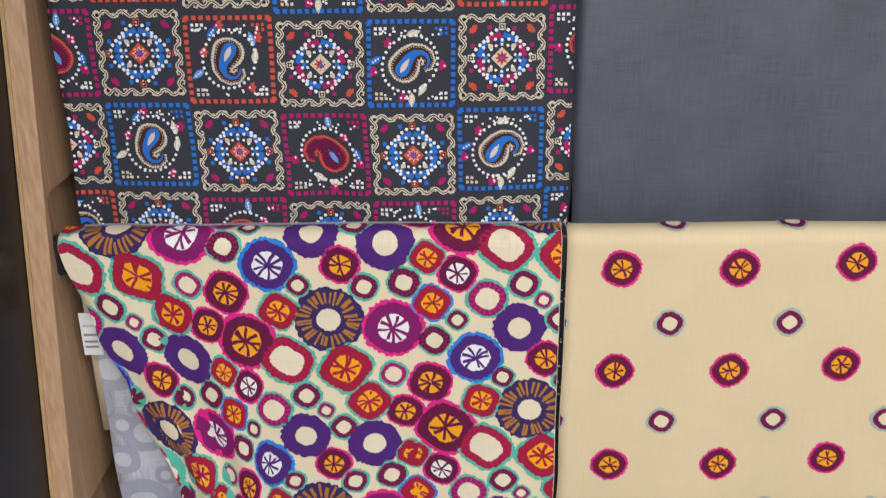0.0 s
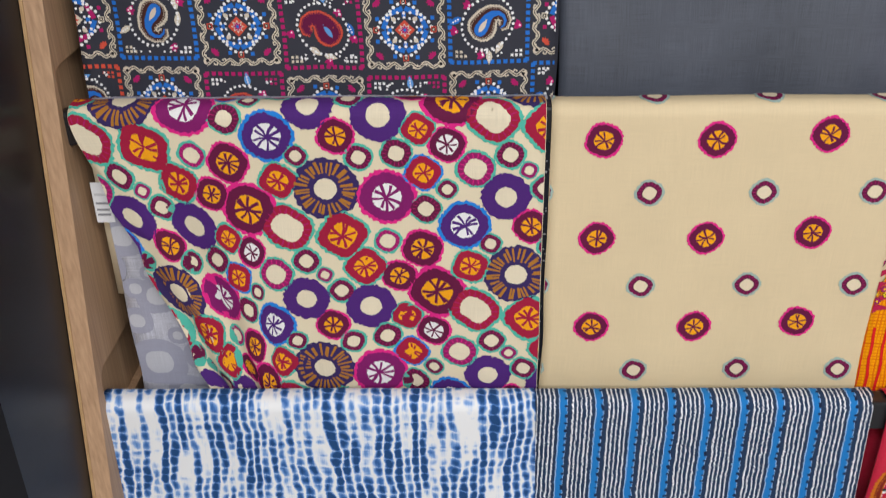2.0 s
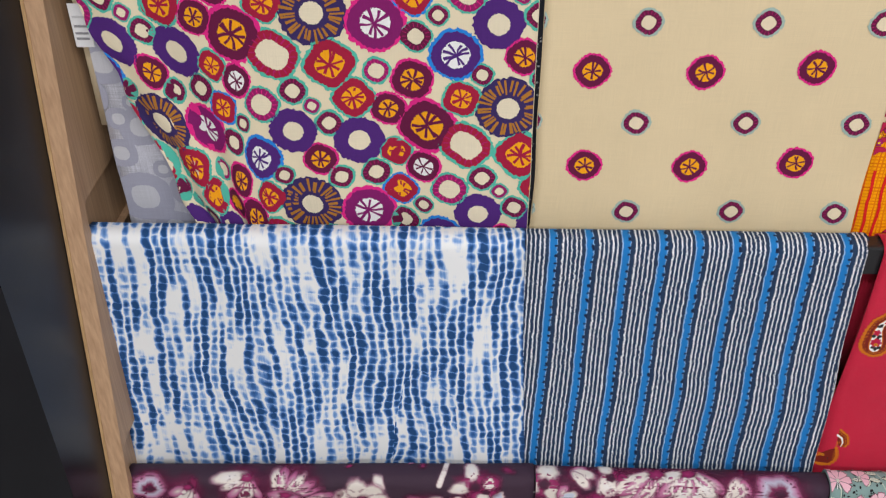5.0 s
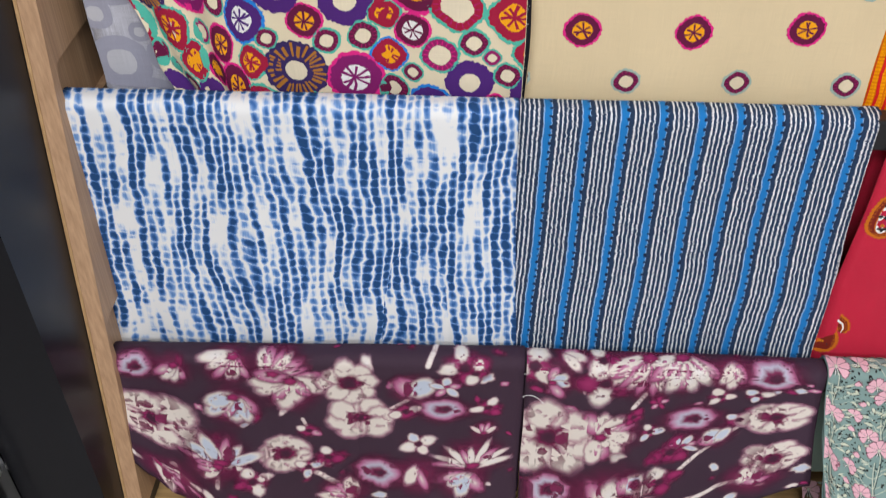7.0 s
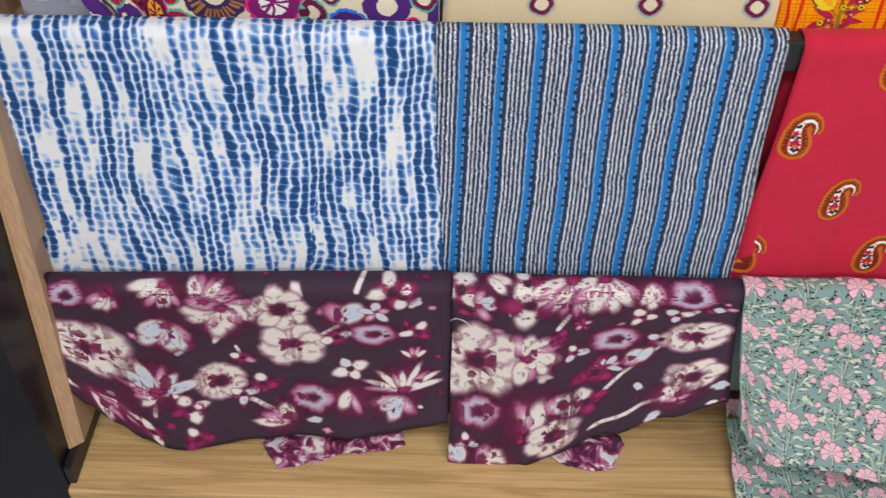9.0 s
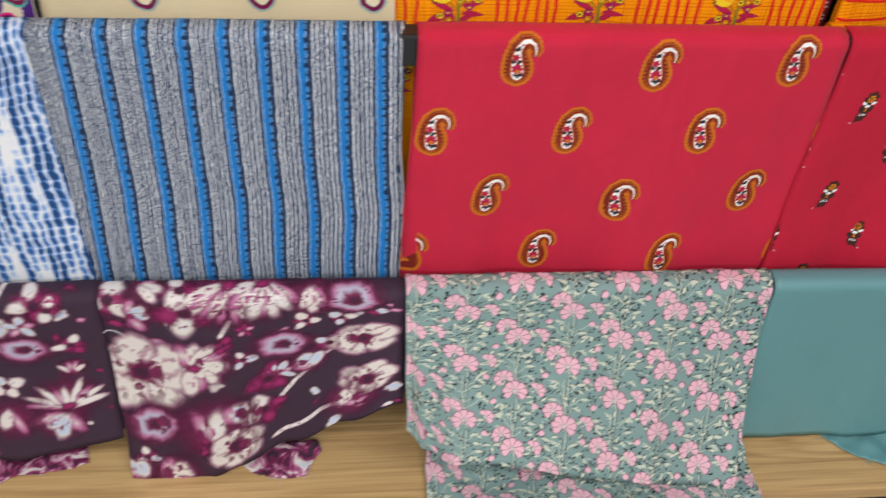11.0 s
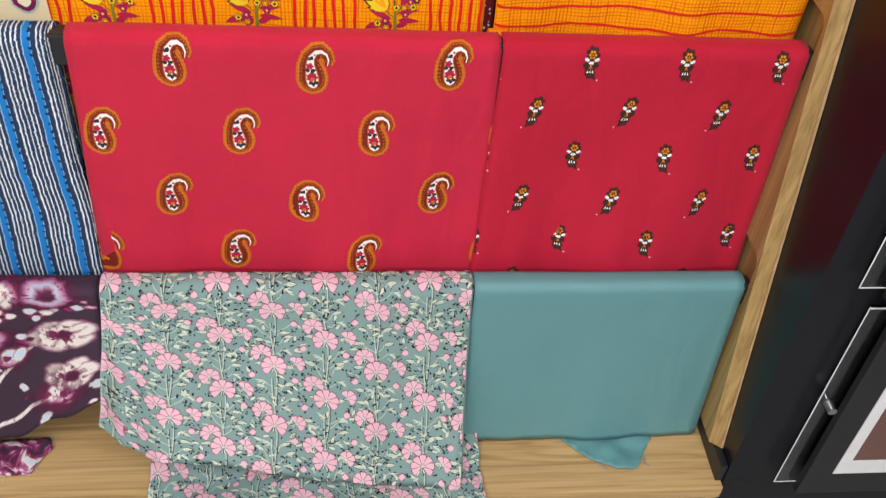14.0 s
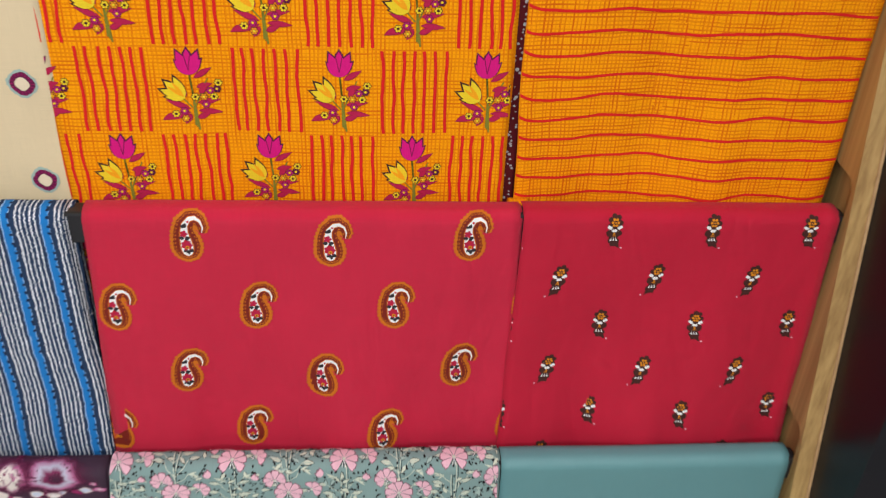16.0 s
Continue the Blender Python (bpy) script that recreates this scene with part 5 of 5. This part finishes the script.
p.cluster(0.191, 0.142, 0.016, (BLUE_PETAL, WHITE_BUD, BLUE_PETAL))
p.disc(0.249, 0.124, 0.046, 0.75)
p.fan(0.242, 0.192, 0.030, UP + 0.4, 3.5, 5, BLUE_PETAL, 0.3)
p.cluster(0.225, 0.200, 0.030, (BERRY, BERRY, BERRY))
p.stem([(0.236, 0.262), (0.266, 0.215), (0.320, 0.165), (0.345, 0.150)])
p.fan(0.292, 0.195, 0.040, UP - 0.3, 1.4, 3, BLUE_PETAL, 0.42, False)
p.cluster(0.318, 0.145, 0.022, (BLUE_PETAL, WHITE_BUD))
p.daisy(0.368, 0.140, 0.048, 6, PETAL, 0.30, 0.9)
p.daisy(0.372, 0.262, 0.042, 6, PETAL, 0.34, 1.1)
p.disc(0.045, 0.262, 0.044, 0.95)
p.cluster(0.029, 0.328, 0.018, (WHITE_BUD, WHITE_BUD, BLUE_PETAL))
p.fan(0.138, 0.305, 0.090, UP - 0.15, 0.4, 2, WHITE_BUD, 0.22, False)
p.cluster(0.124, 0.305, 0.020, (BERRY, WHITE_BUD, BERRY))
p.fan(0.169, 0.275, 0.045, UP, 0.5, 2, BLUE_PETAL, 0.4, False)
p.daisy(0.168, 0.325, 0.040, 6, PETAL, 0.42, 1.0)
p.cluster(0.215, 0.268, 0.030, (BERRY, WHITE_BUD, WHITE_BUD, BERRY))
p.stem([(0.230, 0.345), (0.300, 0.315), (0.360, 0.330)], 0.006)
p.fan(0.330, 0.330, 0.060, UP + 0.7, 0.8, 3, PINK_PETAL, 0.25, False)
p.fan(0.054, 0.378, 0.055, UP + 0.9, 1.4, 4, PETAL, 0.34, False)
p.fan(0.020, 0.372, 0.040, UP - 0.5, 1.0, 3, BLUE_PETAL, 0.34, False)
p.build(d_plum_b, f_plum_b, label="blurred magenta, white and grey-blue blooms")


# ---- layers that show in the gaps between the fabrics ----
def edge_layer(thing, x0, x1, rod, down, material, seed, label, back=0.02, flecks=None, width=0.0012, gap=0.009):
    d = Drape(x0, x1, rod[0] + back, rod[1] - 0.004, down, 0.05, seed=seed, amp=0.002, R=0.013, edge=0.004)
    d.mesh("lower_layer", material, thing, 0.004, label)
    if flecks:
        q, y = Print(seed), 0.03
        while y < down - 0.01:
            q.blob(d.w * 0.5 + q.rng.uniform(-0.35, 0.35) * d.w, y, width * q.rng.uniform(0.6, 1.5), flecks, 1, 7, 0, 0.25)
            y += gap * q.rng.uniform(0.4, 1.4)
        q.build(d, thing, label="pale flecks along the selvedge")


edge_layer(f_circles, 0.186, 0.212, T1, 0.45, BANDANA, 41, "dark navy layer under the ring print", 0.016, "grey_white", 0.0011, 0.006)
edge_layer(f_orange_a, 1.183, 1.208, T1, 0.46, cloth("oxblood_cotton", (0.13, 0.006, 0.012), 0.8), 42, "dark red layer under the marigold cloth", 0.016, "grey_white", 0.0016, 0.005)
edge_layer(f_red_a, 1.196, 1.222, T2, 0.20, ORANGE_A, 43, "marigold layer under the crimson cloth", 0.020)
edge_layer(f_stripe, 0.628, 0.644, T2, 0.43, STRIPES, 44, "folded layer under the striped cloth", 0.012, "grey_white", 0.0010, 0.004)
edge_layer(f_plum_a, -0.386, -0.200, (0.918, 0.600), 0.305, cloth("grey_beige_reverse", (0.40, 0.37, 0.34), 0.85), 45, "pale reverse of the folded crepe", 0.012)

# ---- loose ends on the bench ----
def tail(outline, material, label, z=BENCH_Z + 0.0015, lift=0.010, seed=0, threads=10, ink=None):
    """A frayed end of cloth lying on the bench, softly rumpled."""
    rng = random.Random(seed)
    bm = bmesh.new()
    rim = []
    for (ax, ay), (bx, by) in zip(outline, outline[1:] + outline[:1]):
        n = max(2, int(math.hypot(bx - ax, by - ay) / 0.006))
        for i in range(n):
            k = i / n
            rim.append((ax + (bx - ax) * k + rng.uniform(-0.0012, 0.0012), ay + (by - ay) * k + rng.uniform(-0.0012, 0.0012)))
    lay = bm.loops.layers.uv.new("UVMap")
    bm.faces.new([bm.verts.new((x, y, 0)) for x, y in rim])
    x0, x1 = min(q[0] for q in rim), max(q[0] for q in rim)
    y0, y1 = min(q[1] for q in rim), max(q[1] for q in rim)
    for lo, hi, no in ((x0, x1, (1, 0, 0)), (y0, y1, (0, 1, 0))):
        k = lo + 0.008
        while k < hi:
            bmesh.ops.bisect_plane(bm, geom=bm.verts[:] + bm.edges[:] + bm.faces[:], dist=1e-6, plane_co=(k * no[0], k * no[1], 0), plane_no=no)
            k += 0.008
    bmesh.ops.triangulate(bm, faces=[f for f in bm.faces if len(f.verts) > 4])
    for f in bm.faces:
        f.smooth = True
        for loop in f.loops:
            loop[lay].uv = (loop.vert.co.x, loop.vert.co.y)
    ext = bmesh.ops.extrude_face_region(bm, geom=bm.faces[:])
    top = {v for v in ext["geom"] if isinstance(v, bmesh.types.BMVert)}
    for v in bm.verts:
        h = lift * max(0.0, 0.45 + noise.noise((v.co.x * 28 + seed, v.co.y * 28, seed)))
        v.co.z = z + h + (0.0012 if v in top else 0.0)
    bmesh.ops.recalc_face_normals(bm, faces=bm.faces[:])
    thing = new("fabric_end")
    part("cloth", bm, material, thing)
    bm = bmesh.new()
    for i in range(threads):
        x, y = rng.choice(rim)
        a, r = rng.uniform(0, 6.28), 0.00035
        path = [(x, y)]
        for t in range(5):
            a += rng.uniform(-0.9, 0.9)
            path.append((path[-1][0] + 0.004 * math.cos(a), path[-1][1] + 0.004 * math.sin(a)))
        for (ax, ay), (bx, by) in zip(path, path[1:]):
            m = look((ax, ay, z + 0.003), (bx, by, z + 0.003)) @ Matrix.Translation((0, 0, -0.002))
            bmesh.ops.create_cone(bm, cap_ends=True, segments=5, radius1=r, radius2=r, depth=0.0045, matrix=m)
    part("frayed_edge", bm, ink or material, thing, "loose frayed threads")["kind"] = "stuff"
    return tagged(thing, label, "fabric")


def bloom_cloth():
    """The printed crepe as it looks in small rumpled pieces."""
    k = Nodes("rumpled_plum_crepe")
    v = k.uv()
    f = k.noise(v, 34, 3, 0.55, 1.2)
    c = k.ramp(f, [(0.36, PLUM_C), (0.46, WINE), (0.53, PINKISH), (0.60, PALE), (0.75, MIST)])
    return k.end(c, 0.8, 0, 0.3)


CREPE = bloom_cloth()
tail([(-0.11, 0.885), (0.14, 0.90), (0.15, 0.856), (0.10, 0.842), (0.04, 0.834), (-0.02, 0.812), (-0.06, 0.806), (-0.085, 0.84)], CREPE, "crumpled frayed end of the plum floral crepe on the bench", seed=3, threads=26, ink=INK["grey_white"])
tail([(0.36, 0.872), (0.515, 0.885), (0.522, 0.868), (0.497, 0.818), (0.455, 0.812), (0.41, 0.828)], CREPE, "white and plum floral cloth corner lying on the bench", seed=5, threads=14, ink=INK["grey_white"])
tail([(1.375, 0.872), (1.57, 0.885), (1.556, 0.868), (1.512, 0.797), (1.478, 0.795), (1.43, 0.822)], TEAL, "frayed corner of the teal satin lying on the bench", seed=7, threads=16)


class Spill(Drape):
    """Cloth that runs forward over the bench and down its front."""

    def at(self, u, s, off=0.0):
        edge = 0.150
        rip = 0.010 * noise.noise((u * 9, s * 14, 2.2)) + 0.008 * math.sin(u * 17 + s * 30) * math.exp(-((s - 0.05) / 0.05) ** 2)
        x = self.x0 + u + 0.02 * (s - 0.1) * (1 if u > self.w / 2 else -0.2) + 0.006 * noise.noise((u * 4, s * 30, 9.0))
        if s < edge:
            k = max(0.0, 1 - s / 0.09)
            return Vector((x, 0.895 - s, BENCH_Z + 0.012 + max(-0.007, rip) + 0.035 * k + off))
        a = min(math.pi / 2, (s - edge) / 0.016)
        y, z = 0.745 - 0.010 * math.sin(a), BENCH_Z + 0.012 + max(-0.007, rip) * math.cos(a) - 0.010 * (1 - math.cos(a))
        z -= max(0.0, s - edge - 0.016 * math.pi / 2)
        return Vector((x, y - off * math.sin(a), z + off * math.cos(a)))


spill = Spill(0.692, 1.238, 0, 0, 0.30, back=0.0)


def sheet(drape, name, material, parent, step=0.010):
    bm = bmesh.new()
    lay = bm.loops.layers.uv.new("UVMap")
    nu, ns = int(drape.w / step), int(drape.front / step)
    grids = [[[bm.verts.new(drape.at(drape.w * i / nu, drape.front * j / ns, off)) for i in range(nu + 1)] for j in range(ns + 1)] for off in (0.0, -0.002)]
    for g, flip in zip(grids, (0, 1)):
        for j in range(ns):
            for i in range(nu):
                k = [(j, i), (j + 1, i), (j + 1, i + 1), (j, i + 1)]
                f = bm.faces.new([g[a][b] for a, b in (k[::-1] if flip else k)])
                f.smooth = True
                for loop, (a, b) in zip(f.loops, k[::-1] if flip else k):
                    loop[lay].uv = (drape.w * b / nu, drape.front * a / ns)
    return part(name, bm, material, parent)


f_spill = tagged(new("fabric_end"), "sage floral cotton spilling over the edge of the bench", "fabric")
sheet(spill, "cloth", SAGE, f_spill)
sage_print(spill, f_spill, -0.02, 22)

# ---- the white reverse and its tag behind the ring print ----
tag_thing = new("price_tag")
part("card", slab(-0.368, -0.345, 1.036, 1.0372, 1.262, 1.318, 0.0003), plain("white_card", (0.75, 0.75, 0.76), 0.7), tag_thing)
for i, z in enumerate((1.272, 1.279, 1.288, 1.300)):
    part("print_bar", slab(-0.365, -0.349, 1.0352, 1.0358, z, z + 0.0028, 0), INK["grey_white"] if i == 3 else plain("grey_print", (0.25, 0.25, 0.27), 0.8), tag_thing, "unreadable grey printed line")
tagged(tag_thing, "small white paper tag with grey printed lines on the cloth", "tag")

# a loose white thread on the plum crepe
bm = bmesh.new()
prev = None
for i in range(22):
    k = i / 21
    q = Vector((0.215 + 0.030 * k + 0.012 * math.sin(k * 7), 0.886 - 0.010 * k, 0.630 - 0.055 * k + 0.012 * math.sin(k * 9)))
    if prev is not None:
        m = look(prev, q) @ Matrix.Translation((0, 0, -(q - prev).length / 2))
        bmesh.ops.create_cone(bm, cap_ends=True, segments=5, radius1=0.0005, radius2=0.0005, depth=(q - prev).length, matrix=m)
    prev = q
tagged(part("loose_thread", bm, INK["white"]), "loose white sewing thread on the plum crepe", "thread")


# ---- framed signs on the black columns ----
def clear_plastic():
    k = Nodes("clear_acrylic")
    k.bsdf.inputs["Transmission Weight"].default_value = 1.0
    k.bsdf.inputs["IOR"].default_value = 1.49
    return k.end((0.94, 0.96, 0.97), 0.04)


ACRYLIC, STEEL = clear_plastic(), plain("brushed_steel", (0.5, 0.5, 0.5), 0.3, 1.0)
PAPER, PHOTO = plain("white_paper", (0.78, 0.77, 0.76), 0.6), plain("brown_photo_print", (0.16, 0.075, 0.06), 0.5)


def sign(x0, x1, z0, z1, side):
    """Clear plate on studs with a black framed print in front."""
    thing = new("framed_sign")
    yb = BENCH_Y - 0.002
    part("plate", slab(x0, x1, yb - 0.004, yb, z0, z1, 0.0008), ACRYLIC, thing, "clear acrylic plate")
    # White strips stand in for light caught on the clear plate's rim.
    for xx, zz in ((x0 + 0.004, z0 + 0.002), (x0 + 0.004, z1 - 0.002)):
        part("edge_glint", slab(x0 - 0.0008, x1, yb - 0.0048, yb - 0.0042, zz - 0.002, zz, 0), PAPER, thing, "white strip painted as glint on the plate edge")
    part("edge_glint", slab(x0 - 0.0012, x0 + 0.0008, yb - 0.0048, yb - 0.0042, z0, z1, 0), PAPER, thing, "white strip painted as glint on the plate edge")
    a = x0 + 0.035 if side > 0 else x0
    b = x1 if side > 0 else x1 - 0.035
    knob_x = x0 + 0.018 if side > 0 else x1 - 0.018
    bm = bmesh.new()
    bmesh.ops.create_cone(bm, cap_ends=True, segments=20, radius1=0.008, radius2=0.007, depth=0.02, matrix=Matrix.Translation((knob_x, yb - 0.012, (z0 + z1) / 2)) @ pose(0, 0, 0, 90))
    part("stud", bm, STEEL, thing, "small steel stud")
    part("frame_board", slab(a, b, yb - 0.022, yb - 0.008, z0 - 0.01, z1 + 0.02, 0.002), BAR, thing, "black frame board")
    part("paper", slab(a + 0.045, b - 0.045, yb - 0.0235, yb - 0.0222, z0 + 0.05, z1 - 0.01, 0), PAPER, thing, "white paper border")
    part("photo", slab(a + 0.065, b - 0.065, yb - 0.0248, yb - 0.0237, z0 + 0.09, z1 - 0.03, 0), PHOTO, thing, "brown printed photograph")
    return tagged(thing, "black framed print behind a clear plate on the column", "sign", "signs on the columns")


sign(1.737, 2.05, 0.315, 0.752, 1)
sign(1.705, 2.05, 0.790, 1.25, 1)
sign(-0.84, -0.515, 0.315, 0.752, -1)
